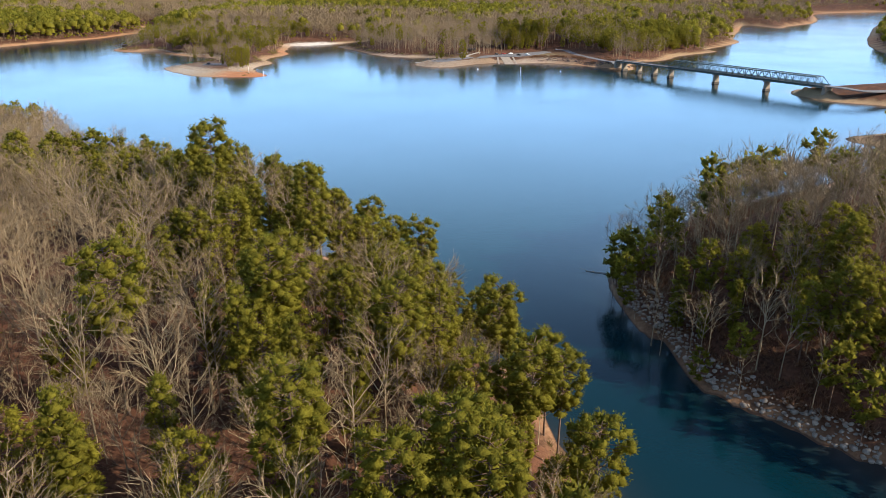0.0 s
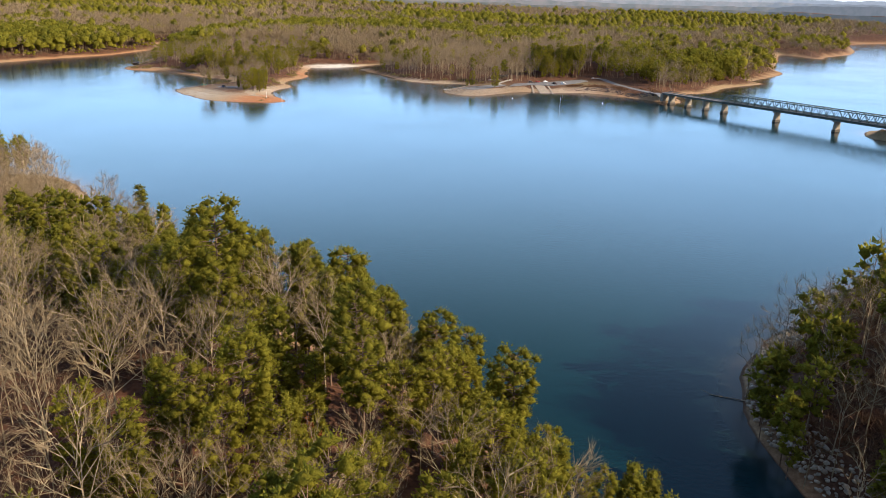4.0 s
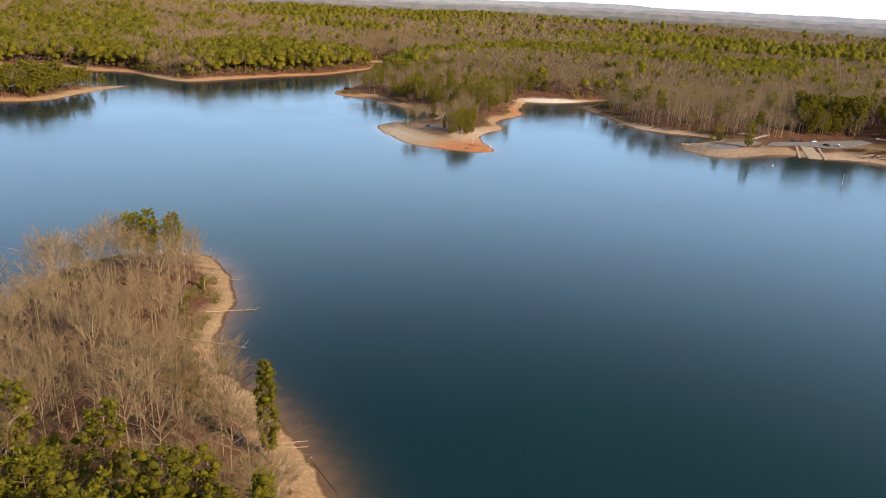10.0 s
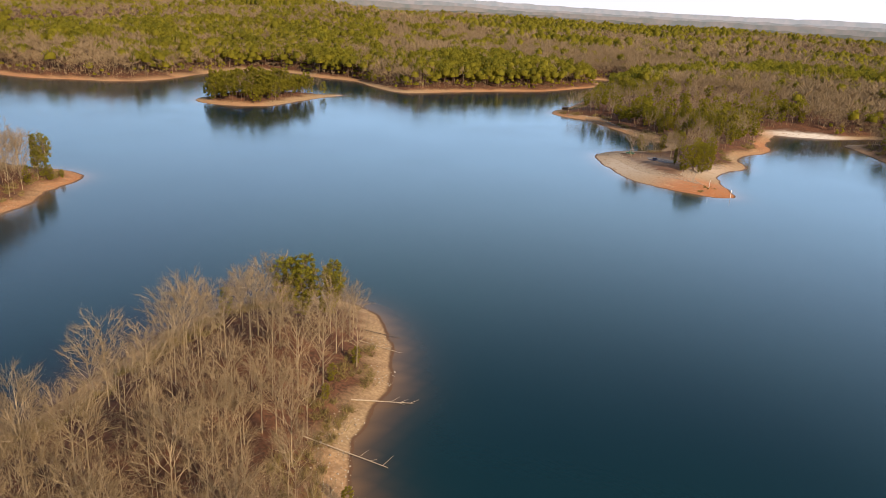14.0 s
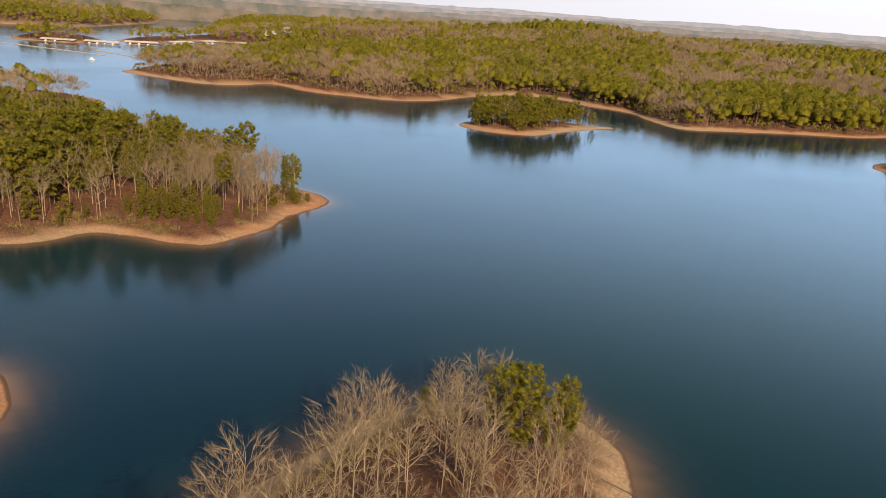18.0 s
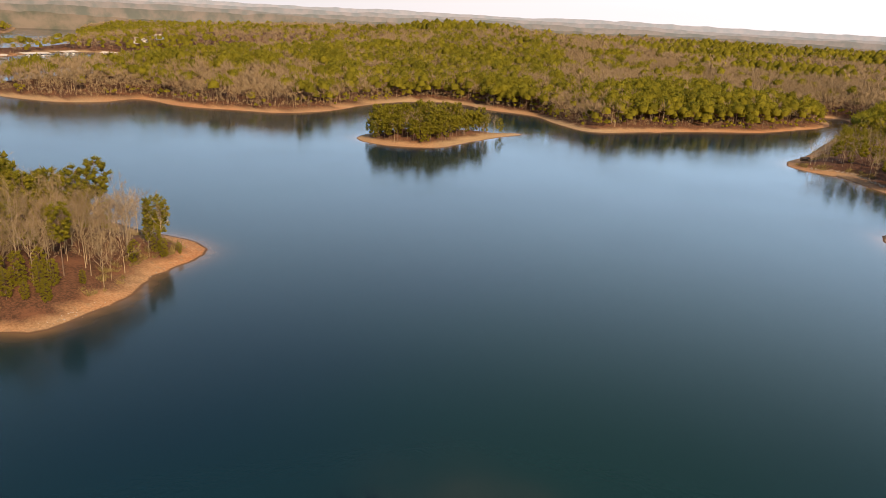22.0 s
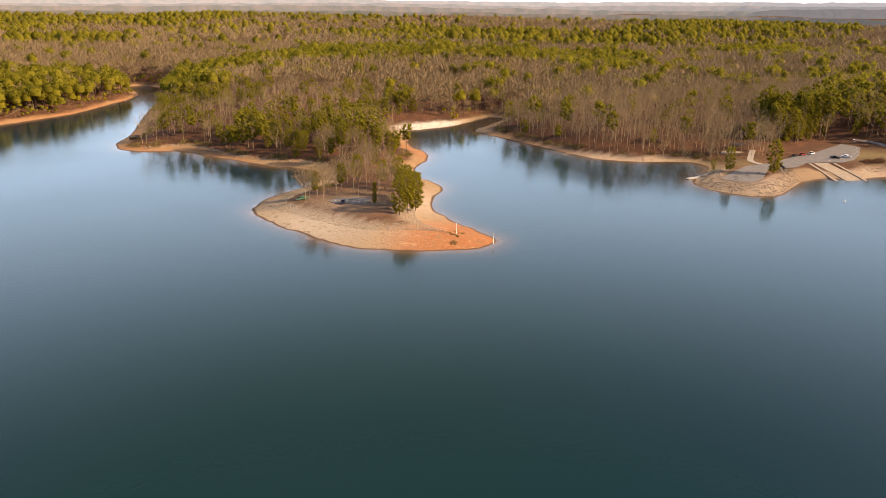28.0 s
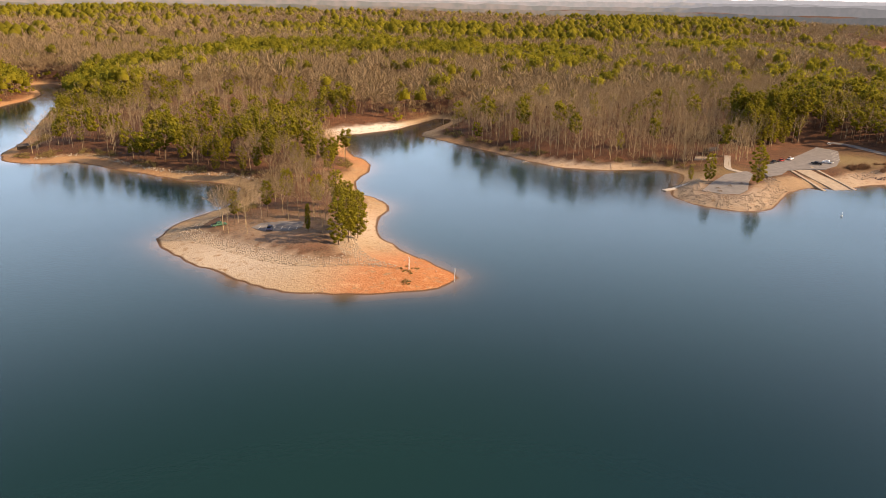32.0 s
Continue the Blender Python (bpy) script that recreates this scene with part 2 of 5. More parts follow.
GX = steps([(-5200, 200), (-2600, 60), (-1500, 14), (-640, 4.6), (330, 14), (900, 60), (2000, 300), (5200, 1)])
GY = steps([(-900, 60), (-60, 4.6), (960, 8), (1250, 25), (2000, 80), (3200, 250), (5200, 1)])
MX, MY = np.meshgrid(GX, GY, indexing="ij")
INLAND = inland(MX, MY).reshape(MX.shape)
GROUND_Z = relief(MX, MY, INLAND)
for pad in PADS:
    w = np.clip((1.75 - pad_reach(MX, MY, pad)) / 0.7, 0, 1) * np.clip(INLAND / 7, 0, 1)
    GROUND_Z = GROUND_Z * (1 - w) + pad[5] * w


RAMP = np.clip((MX - 82) / 3, 0, 1) * np.clip((111 - MX) / 3, 0, 1) * np.clip((MY - 690) / 4, 0, 1) * np.clip((740 - MY) / 4, 0, 1)
GROUND_Z = np.where(RAMP > 0, np.minimum(GROUND_Z, GROUND_Z * (1 - RAMP) + RAMP * ((MY - 701) * 0.130 - 0.35)), GROUND_Z)


def sample(field, x, y):
    i = np.clip(np.searchsorted(GX, x) - 1, 0, GX.size - 2)
    j = np.clip(np.searchsorted(GY, y) - 1, 0, GY.size - 2)
    u, v = (x - GX[i]) / (GX[i + 1] - GX[i]), (y - GY[j]) / (GY[j + 1] - GY[j])
    return (field[i, j] * (1 - u) + field[i + 1, j] * u) * (1 - v) + (field[i, j + 1] * (1 - u) + field[i + 1, j + 1] * u) * v


def ground_at(x, y):
    return float(sample(GROUND_Z, np.array([x]), np.array([y]))[0])


# ---- materials ----
def material(name, rough=0.9):
    m = bpy.data.materials.new(name)
    m.use_nodes = True
    t = m.node_tree
    b = t.nodes["Principled BSDF"]
    b.inputs["Roughness"].default_value = rough
    b.inputs["Specular IOR Level"].default_value = 0.2
    return m, t, b


def node(t, kind, **inputs):
    n = t.nodes.new(kind)
    for k, v in inputs.items():
        n.inputs[k.replace("_", " ")].default_value = v
    return n


def mixed(t, fac, a, b):
    """A colour mix; each of a and b is a colour or a socket."""
    n = t.nodes.new("ShaderNodeMix")
    n.data_type = "RGBA"
    for i, v in ((0, fac), (6, a), (7, b)):
        if isinstance(v, bpy.types.NodeSocket):
            t.links.new(v, n.inputs[i])
        else:
            n.inputs[i].default_value = v if isinstance(v, (int, float)) else (*v, 1)
    return n.outputs[2]


def ramp(t, fac, lo, hi):
    n = t.nodes.new("ShaderNodeMapRange")
    n.interpolation_type = "SMOOTHSTEP"
    t.links.new(fac, n.inputs["Value"])
    n.inputs["From Min"].default_value, n.inputs["From Max"].default_value = lo, hi
    return n.outputs["Result"]


def grain(t, scale, detail=4.0, rough=0.6):
    p = t.nodes.new("ShaderNodeNewGeometry")
    n = node(t, "ShaderNodeTexNoise", Scale=scale, Detail=detail, Roughness=rough)
    t.links.new(p.outputs["Position"], n.inputs["Vector"])
    return n.outputs["Fac"]


def attribute(t, name):
    n = t.nodes.new("ShaderNodeAttribute")
    n.attribute_name = name
    return n.outputs["Fac"]


def bump(t, b, height, strength, distance):
    n = node(t, "ShaderNodeBump", Strength=strength, Distance=distance)
    t.links.new(height, n.inputs["Height"])
    t.links.new(n.outputs["Normal"], b.inputs["Normal"])


def plain(name, colour, rough=0.8, scale=2.0, amount=0.25, metal=0.0):
    """A surface of one colour with grain and stains at two scales."""
    m, t, b = material(name, rough)
    b.inputs["Metallic"].default_value = metal
    dark = tuple(c * (1 - amount) for c in colour)
    lite = tuple(min(1, c * (1 + amount)) for c in colour)
    c1 = mixed(t, ramp(t, grain(t, scale), 0.3, 0.7), dark, lite)
    c2 = mixed(t, ramp(t, grain(t, scale * 9), 0.35, 0.75), c1, colour)
    t.links.new(c2, b.inputs["Base Color"])
    bump(t, b, grain(t, scale * 6), 0.3, 0.05)
    return m


def foliage(name, dark, lite, through=0.58):
    m, t, b = material(name, 0.8)
    b.inputs["Specular IOR Level"].default_value = 0.06
    tint = attribute(t, "tint")
    c = mixed(t, tint, dark, lite)
    g = t.nodes.new("ShaderNodeNewGeometry")
    c = mixed(t, ramp(t, g.outputs["Random Per Island"], -0.6, 1.6), c, tuple(x * 1.25 for x in lite))
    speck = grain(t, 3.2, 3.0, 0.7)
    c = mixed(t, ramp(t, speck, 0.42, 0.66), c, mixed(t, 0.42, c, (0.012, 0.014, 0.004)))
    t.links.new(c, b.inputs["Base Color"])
    bump(t, b, speck, 0.9, 0.35)
    if through:
        tr = t.nodes.new("ShaderNodeBsdfTranslucent")
        t.links.new(c, tr.inputs["Color"])
        mx = t.nodes.new("ShaderNodeMixShader")
        mx.inputs[0].default_value = through
        t.links.new(b.outputs[0], mx.inputs[1])
        t.links.new(tr.outputs[0], mx.inputs[2])
        t.links.new(mx.outputs[0], t.nodes["Material Output"].inputs["Surface"])
    return m


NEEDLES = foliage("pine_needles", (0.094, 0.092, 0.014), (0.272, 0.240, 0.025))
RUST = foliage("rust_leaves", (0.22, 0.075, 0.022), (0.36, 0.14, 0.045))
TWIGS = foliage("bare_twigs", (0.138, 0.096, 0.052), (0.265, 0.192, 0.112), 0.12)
BARK = plain("pine_bark", (0.14, 0.09, 0.062), 0.95, 1.5)
GREY_BARK = plain("grey_bark", (0.32, 0.245, 0.15), 0.95, 1.5)


def ground_material():
    m, t, b = material("ground_soil", 0.95)
    big, fine, mid = grain(t, 0.018), grain(t, 1.3), grain(t, 0.12)
    litter = mixed(t, ramp(t, fine, 0.3, 0.7), (0.046, 0.022, 0.012), (0.125, 0.057, 0.030))
    litter = mixed(t, ramp(t, mid, 0.45, 0.75), litter, (0.150, 0.064, 0.032))
    red = mixed(t, ramp(t, fine, 0.3, 0.7), (0.30, 0.108, 0.038), (0.42, 0.180, 0.072))
    red = mixed(t, ramp(t, grain(t, 0.35, 6.0), 0.53, 0.72), red, (0.46, 0.24, 0.115))
    tan = mixed(t, ramp(t, fine, 0.25, 0.75), (0.235, 0.155, 0.080), (0.385, 0.275, 0.155))
    sand = mixed(t, attribute(t, "red"), tan, red)
    sand = mixed(t, attribute(t, "pale"), sand, (0.60, 0.56, 0.50))
    sand = mixed(t, ramp(t, grain(t, 0.4), 0.52, 0.72), sand, (0.26, 0.17, 0.095))
    c = mixed(t, attribute(t, "bare"), litter, sand)
    g = t.nodes.new("ShaderNodeNewGeometry")
    h = t.nodes.new("ShaderNodeSeparateXYZ")
    t.links.new(g.outputs["Position"], h.inputs[0])
    c = mixed(t, ramp(t, h.outputs["Z"], 0.20, 0.07), c, (0.105, 0.058, 0.032))
    c = mixed(t, attribute(t, "grass"), c, mixed(t, ramp(t, fine, 0.3, 0.7), (0.15, 0.115, 0.05), (0.24, 0.18, 0.085)))
    t.links.new(c, b.inputs["Base Color"])
    bump(t, b, fine, 0.6, 0.4)
    return m


def water_material():
    m, t, b = material("lake_water", 0.17)
    b.inputs["IOR"].default_value = 1.33
    b.inputs["Specular IOR Level"].default_value = 0.5
    deep = mixed(t, ramp(t, grain(t, 0.006, 2), 0.35, 0.7), (0.0007, 0.0160, 0.0270), (0.0015, 0.0215, 0.0280))
    deep = mixed(t, attribute(t, "green_water"), deep, (0.0040, 0.0240, 0.0205))
    c = mixed(t, attribute(t, "clarity"), deep, (0.27, 0.15, 0.07))
    t.links.new(c, b.inputs["Base Color"])
    g = t.nodes.new("ShaderNodeNewGeometry")
    n1 = node(t, "ShaderNodeTexNoise", Scale=0.9, Detail=3.0, Roughness=0.6)
    t.links.new(g.outputs["Position"], n1.inputs["Vector"])
    bump(t, b, n1.outputs["Fac"], 0.06, 0.5)
    rough = t.nodes.new("ShaderNodeMapRange")
    t.links.new(ramp(t, grain(t, 0.009, 3), 0.35, 0.68), rough.inputs["Value"])
    rough.inputs["To Min"].default_value, rough.inputs["To Max"].default_value = 0.09, 0.15
    t.links.new(rough.outputs["Result"], b.inputs["Roughness"])
    return m


SOIL, WATER = ground_material(), water_material()


# ---- ground and lake ----
def mesh_of(name, verts, faces, mats, smooth=False):
    """A mesh out of arrays; all faces have the same number of corners."""
    me = bpy.data.meshes.new(name)
    verts, faces = np.asarray(verts, np.float32), np.asarray(faces, np.int32)
    n, k = faces.shape
    me.vertices.add(len(verts))
    me.vertices.foreach_set("co", verts.ravel())
    me.loops.add(n * k)
    me.loops.foreach_set("vertex_index", faces.ravel())
    me.polygons.add(n)
    me.polygons.foreach_set("loop_start", np.arange(0, n * k, k, dtype=np.int32))
    me.polygons.foreach_set("loop_total", np.full(n, k, np.int32))
    me.update(calc_edges=True)
    for m in (mats if isinstance(mats, (list, tuple)) else [mats]):
        me.materials.append(m)
    if smooth:
        me.polygons.foreach_set("use_smooth", np.ones(n, bool))
    return me


def values(me, name, v):
    me.attributes.new(name, "FLOAT", "POINT").data.foreach_set("value", np.asarray(v, np.float32).ravel())


ni, nj = MX.shape
ids = np.arange(ni * nj).reshape(ni, nj)
quads = np.stack([ids[:-1, :-1], ids[1:, :-1], ids[1:, 1:], ids[:-1, 1:]], -1).reshape(-1, 4)
# the parking place and ramps lie in a small clearing
LOT_GRASS = 0.9 * hump(MX, MY, 140, 745, 20) + 0.6 * hump(MX, MY, 52, 735, 16)
me = mesh_of("ground", np.stack([MX, MY, GROUND_Z], -1).reshape(-1, 3), quads, SOIL, True)
edge = bank_width(MX, MY) + 1.5 * wave(MX, MY, 8, 11)
values(me, "bare", np.clip((edge - INLAND) / 3 + 0.5, 0, 1 - 0.45 * hump(MX, MY, 60, 700, 60)) + (INLAND > edge) * 0.45 * hump(MX, MY, -172, 676, 26))
red = 0.16 + 0.38 * wave(MX, MY, 110, 12) + 1.3 * hump(MX, MY, -131, 618, 25) - 0.9 * hump(MX, MY, -192, 655, 32) + 0.5 * hump(MX, MY, -130, 800, 22) \
    - 0.5 * hump(MX, MY, 30, 700, 60) - 0.35 * hump(MX, MY, -150, 350, 60) + 0.4 * hump(MX, MY, -440, 910, 90) + 0.05 * hump(MX, MY, -360, 370, 60) + 0.5 * hump(MX, MY, -384, 408, 16) + 0.6 * hump(MX, MY, -284, 260, 25)
values(me, "red", np.clip(red + 0.25 * wave(MX, MY, 14, 13), 0, 1))
values(me, "pale", np.clip(hump(MX, MY, -112, 905, 26) * 1.6 + 0.42 * hump(MX, MY, -188, 652, 34) + 0.3 * hump(MX, MY, -135, 680, 22) + 0.25 * hump(MX, MY, -10, 770, 40) + 0.35 * hump(MX, MY, 38, 690, 34) + 0.3 * hump(MX, MY, 120, 712, 30), 0, 0.9))
values(me, "grass", np.clip(LOT_GRASS, 0, 0.8))
tagged(new("ground", me), "winter leaf litter and bare red clay lake banks", "ground", kind="structure")

wet = np.where(GROUND_Z.ravel()[quads].min(1) < 0.3)[0]
keep, back = np.unique(quads[wet], return_inverse=True)
wv = np.stack([MX.ravel()[keep], MY.ravel()[keep], np.zeros(keep.size)], -1)
me = mesh_of("lake_water", wv, back.reshape(-1, 4), WATER, True)
depth = np.maximum(-GROUND_Z.ravel()[keep], 0)
shoal = (0.075 * hump(wv[:, 0], wv[:, 1], -208, 381, 9) + 0.04 * hump(wv[:, 0], wv[:, 1], -226, 376, 12) + 0.04 * hump(wv[:, 0], wv[:, 1], -302, 279, 15)) * (0.7 + 0.5 * wave(wv[:, 0], wv[:, 1], 9, 15))
values(me, "clarity", 0.6 * np.exp(-depth / 0.42) * (1 - 0.92 * hump(wv[:, 0], wv[:, 1], 50, 130, 95)) + np.maximum(shoal, 0))
# the water's base colour turns greener in soft patches of the lake
values(me, "green_water", np.clip(0.8 * hump(wv[:, 0], wv[:, 1], -170, 505, 90) + 0.45 * hump(wv[:, 0], wv[:, 1], -230, 440, 80) + 0.6 * hump(wv[:, 0], wv[:, 1], 10, 280, 110) + 0.35 * wave(wv[:, 0], wv[:, 1], 90, 14) * hump(wv[:, 0], wv[:, 1], -200, 450, 250), 0, 1))
tagged(new("lake_water", me), "calm dark blue-green lake with faint ripples", "water", kind="structure")

# ---- woods ----
def tube(rs, path, radii, sides):
    """Verts and triangles of a tapered limb along a path; the last ring closes to a point."""
    v, f = [], []
    for i, (p, r) in enumerate(zip(path, radii)):
        q = path[min(i + 1, len(path) - 1)] - path[max(i - 1, 0)]
        q = q / (np.linalg.norm(q) + 1e-9)
        s = np.cross(q, (0.3, 0.9, 0.1))
        s /= np.linalg.norm(s) + 1e-9
        w = np.cross(q, s)
        for k in range(sides):
            a = 2 * math.pi * k / sides
            v.append(p + r * (s * math.cos(a) + w * math.sin(a)))
        if i:
            for k in range(sides):
                a0, a1 = (i - 1) * sides + k, (i - 1) * sides + (k + 1) % sides
                f += [(a0, a1, a1 + sides), (a0, a1 + sides, a0 + sides)]
    return v, f


class Shape:
    """Collects verts and triangles of one tree; slot 0 wood, 1 leaves."""

    def __init__(self):
        self.v, self.f, self.slot = [], [], []

    def add(self, v, f, slot):
        n = len(self.v)
        self.v += [tuple(p) for p in v]
        self.f += [tuple(i + n for i in t) for t in f]
        self.slot += [slot] * len(f)

    def arrays(self):
        return np.array(self.v), np.array(self.f), np.array(self.slot)


def unit(rs):
    d = rs.normal(size=3)
    return d / np.linalg.norm(d)


def ball(level, floor=-2.0):
    """Verts and triangles of a unit icosphere, without the faces that lie wholly under a floor."""
    bm = bmesh.new()
    bmesh.ops.create_icosphere(bm, subdivisions=level, radius=1)
    bm.verts.ensure_lookup_table()
    v = np.array([p.co for p in bm.verts])
    f = np.array([[p.index for p in q.verts] for q in bm.faces])
    bm.free()
    f = f[v[f][:, :, 2].mean(1) > floor]
    ids, back = np.unique(f, return_inverse=True)
    return v[ids], back.reshape(-1, 3)


LUMP = (np.array([(1, 0, 0), (0, 1, 0), (-1, 0, 0), (0, -1, 0), (0, 0, 1), (0, 0, -1)], float),
        [(0, 1, 4), (1, 2, 4), (2, 3, 4), (3, 0, 4), (1, 0, 5), (2, 1, 5), (3, 2, 5), (0, 3, 5)])
DOME_LOW = ball(1, -0.5)


def cards(rs, s, at, way, size, wide, slot=1):
    """Thin triangles from the places at, along the ways given."""
    n = len(at)
    way = way / (np.linalg.norm(way, axis=1, keepdims=True) + 1e-9)
    u = np.cross(way, rs.normal(size=(n, 3)))
    u /= np.linalg.norm(u, axis=1, keepdims=True) + 1e-9
    q = size * (0.6 + 0.8 * rs.rand(n, 1))
    v = np.stack([at - u * q * wide, at + u * q * wide, at + way * q], 1).reshape(-1, 3)
    s.add(v, np.arange(3 * n).reshape(-1, 3), slot)


def balls(rs, n):
    d = rs.normal(size=(n, 3))
    return d / np.linalg.norm(d, axis=1, keepdims=True)


def tuft(rs, s, c, out, r, count, size, wide, heart):
    """A clump of needles: sprays that stand off a small uneven heart, outwards and up."""
    flat = np.array([1.0, 1.0, 0.8])
    v, f = LUMP
    s.add(c + v * (0.42 + 0.5 * rs.rand(len(v), 1)) * r * (1.15 if heart == "lump" else 1.0) * flat, f, 1)
    if count:
        d = balls(rs, count)
        d[:, 2] = 1.1 * d[:, 2] * np.where(d[:, 2] < 0, 0.5, 1) + 0.05
        cards(rs, s, c + d * r * (0.4 + 0.5 * rs.rand(count, 1)) * flat, 0.25 * out + d + np.array([0, 0, 0.3]) + 0.9 * balls(rs, count), size, wide)


def crown_width(u, flat):
    """Width of a pine's crown at the share u of its height: widest low down, or high up where it is flat."""
    top = 0.34 + 0.30 * flat
    return (0.45 + 0.55 * (u / top) ** 0.8) if u < top else math.sqrt(max(0.02, 1 - ((u - top) / (1.03 - top)) ** 2))


def pine(seed, h, boughs, along, count, size, wide, slim=1.0, base=0.5, flat=0.0, puff=1.0, sides=5, heart="fine"):
    """A pine of height h: straight bole, boughs in a rounded uneven crown, each with clumps of needles along it."""
    rs, s = np.random.RandomState(seed), Shape()
    lean = rs.normal(size=2) * 0.014 * h
    axis = lambda z: np.array([lean[0] * z * z, lean[1] * z * z, z * h])
    zs = np.linspace(0, 0.95, 5 if heart != "lump" else 2)
    s.add(*tube(rs, [axis(z) for z in zs], [0.0105 * h * (1 - 0.85 * z) for z in zs], sides), 0)
    r0 = 0.150 * h * slim
    lobes = 0.84 + 0.28 * rs.rand(9)
    for i in range(boughs):
        u = (i + 0.8 * rs.rand()) / boughs
        z = base + (0.985 - base) * u
        a = i * 2.4 + rs.rand() * 0.9
        ln = r0 * crown_width(u, flat) * lobes[int(a * 1.43 + 3 * u) % 9] * (1.1 - 0.55 * rs.rand() ** 2)
        out = np.array([math.cos(a), math.sin(a), 0.0])
        side = np.array([-math.sin(a), math.cos(a), 0.0])
        p0 = axis(z - 0.02)
        tip = axis(z) + out * ln + np.array([0, 0, (0.22 * u - 0.04) * ln + 0.012 * h * rs.normal()])
        if heart != "lump":
            s.add(*tube(rs, [p0, tip], [0.03 + 0.0022 * h, 0.02], 3), 0)
        for k in range(along):
            t = 1 - k / along * 0.75 - 0.12 * rs.rand()
            c = p0 + (tip - p0) * t + side * rs.normal() * 0.16 * ln + np.array([0, 0, 0.10 * ln * (1 - t)])
            tuft(rs, s, c, out, puff * (0.032 + 0.018 * rs.rand()) * h * (1.15 - 0.3 * u), count, size, wide, heart)
    return s.arrays()


def far_pine(seed, h, dome, count, wide, low):
    """A far pine: one lumpy crown of needles on a thin bole, with a few sprays."""
    rs, s = np.random.RandomState(seed), Shape()
    s.add(*tube(rs, [np.zeros(3), np.array([0, 0, 0.7 * h])], [0.012 * h, 0.008 * h], 3), 0)
    v = dome[0] * (0.55 + 0.45 * rs.rand(len(dome[0]), 1))
    half = 0.5 * (1 - low)
    size = np.array([wide * h, wide * h, half * h])
    taper = np.where(v[:, 2:] > 0, 1 - 0.30 * v[:, 2:], 1.0) * np.array([1, 1, 0]) + np.array([0, 0, 1])
    mid = np.array([0, 0, (1 - half) * h])
    s.add(mid + v * taper * size, dome[1], 1)
    d = balls(rs, count)
    d[:, 2] = np.abs(d[:, 2])
    cards(rs, s, mid + (0.6 + 0.3 * rs.rand(count, 1)) * d * size, d + 0.8 * balls(rs, count), 0.095 * h, 0.36)
    return s.arrays()


def bare(seed, h, limbs, subs, twigs, fine, sides=4, thick=1.0, wide=0.27):
    """A leafless broadleaf tree: a bole that forks into curving limbs, whose branches and twigs fill a rounded crown."""
    rs, s = np.random.RandomState(seed), Shape()
    bend = rs.normal(size=2) * 0.035 * h
    at = lambda z: np.array([bend[0] * z * z, bend[1] * z * z, z * h])
    zs = np.linspace(0, 0.74, 4)
    s.add(*tube(rs, [at(z) for z in zs], [thick * 0.0080 * h * (1 - 1.2 * z) for z in zs], sides), 0)
    mid = at(0.55)
    for i in range(limbs):
        u = (i + 0.7 * rs.rand()) / limbs
        a = i * 2.4 + 0.9 * rs.rand()
        p0 = at(0.34 + 0.34 * u)
        rise = radians(14 + 62 * u + 8 * rs.normal())
        far = 0.74 + 0.22 * rs.rand()
        out = np.array([math.cos(a), math.sin(a), 0.0])
        p2 = mid + out * wide * h * math.cos(rise) * far + np.array([0, 0, 0.46 * h * math.sin(rise) * min(far, 0.97)])
        p2[2] = max(p2[2], p0[2] + 0.10 * h)
        p1 = 0.5 * (p0 + p2) + out * 0.10 * np.linalg.norm(p2 - p0) + 0.025 * h * unit(rs)
        ln = np.linalg.norm(p2 - p0)
        r = thick * 0.0036 * h * (1.1 - 0.5 * u)
        s.add(*tube(rs, [p0, p1, p2], [r, r * 0.55, 0.006], 3), 0)
        for k in range(subs):
            t = 0.28 + 0.72 * (k + rs.rand()) / subs
            q0 = p0 + (p1 - p0) * t * 2 if t < 0.5 else p1 + (p2 - p1) * (2 * t - 1)
            e = (p2 - p0) / ln * 0.7 + 0.75 * unit(rs) + np.array([0, 0, 0.25]) + 0.45 * out
            e /= np.linalg.norm(e)
            l2 = h * (0.17 - 0.05 * t) * (0.7 + 0.6 * rs.rand())
            cards(rs, s, q0[None], e[None], l2, thick * 0.0019 * h / l2, 0)
            n = twigs
            g = q0 + e * l2 * (0.15 + 0.8 * rs.rand(n, 1))
            w = e + 0.75 * balls(rs, n) + np.array([0, 0, 0.35])
            w /= np.linalg.norm(w, axis=1, keepdims=True)
            l3 = 0.085 * h
            cards(rs, s, g, w, l3, thick * 0.00125 * h / l3)
            if fine:
                g2 = np.repeat(g + w * l3 * 0.45, fine, 0)
                w2 = np.repeat(w, fine, 0) + 0.7 * balls(rs, n * fine) + np.array([0, 0, 0.25])
                cards(rs, s, g2, w2, 0.052 * h, thick * 0.0009 * h / (0.052 * h))
    return s.arrays()


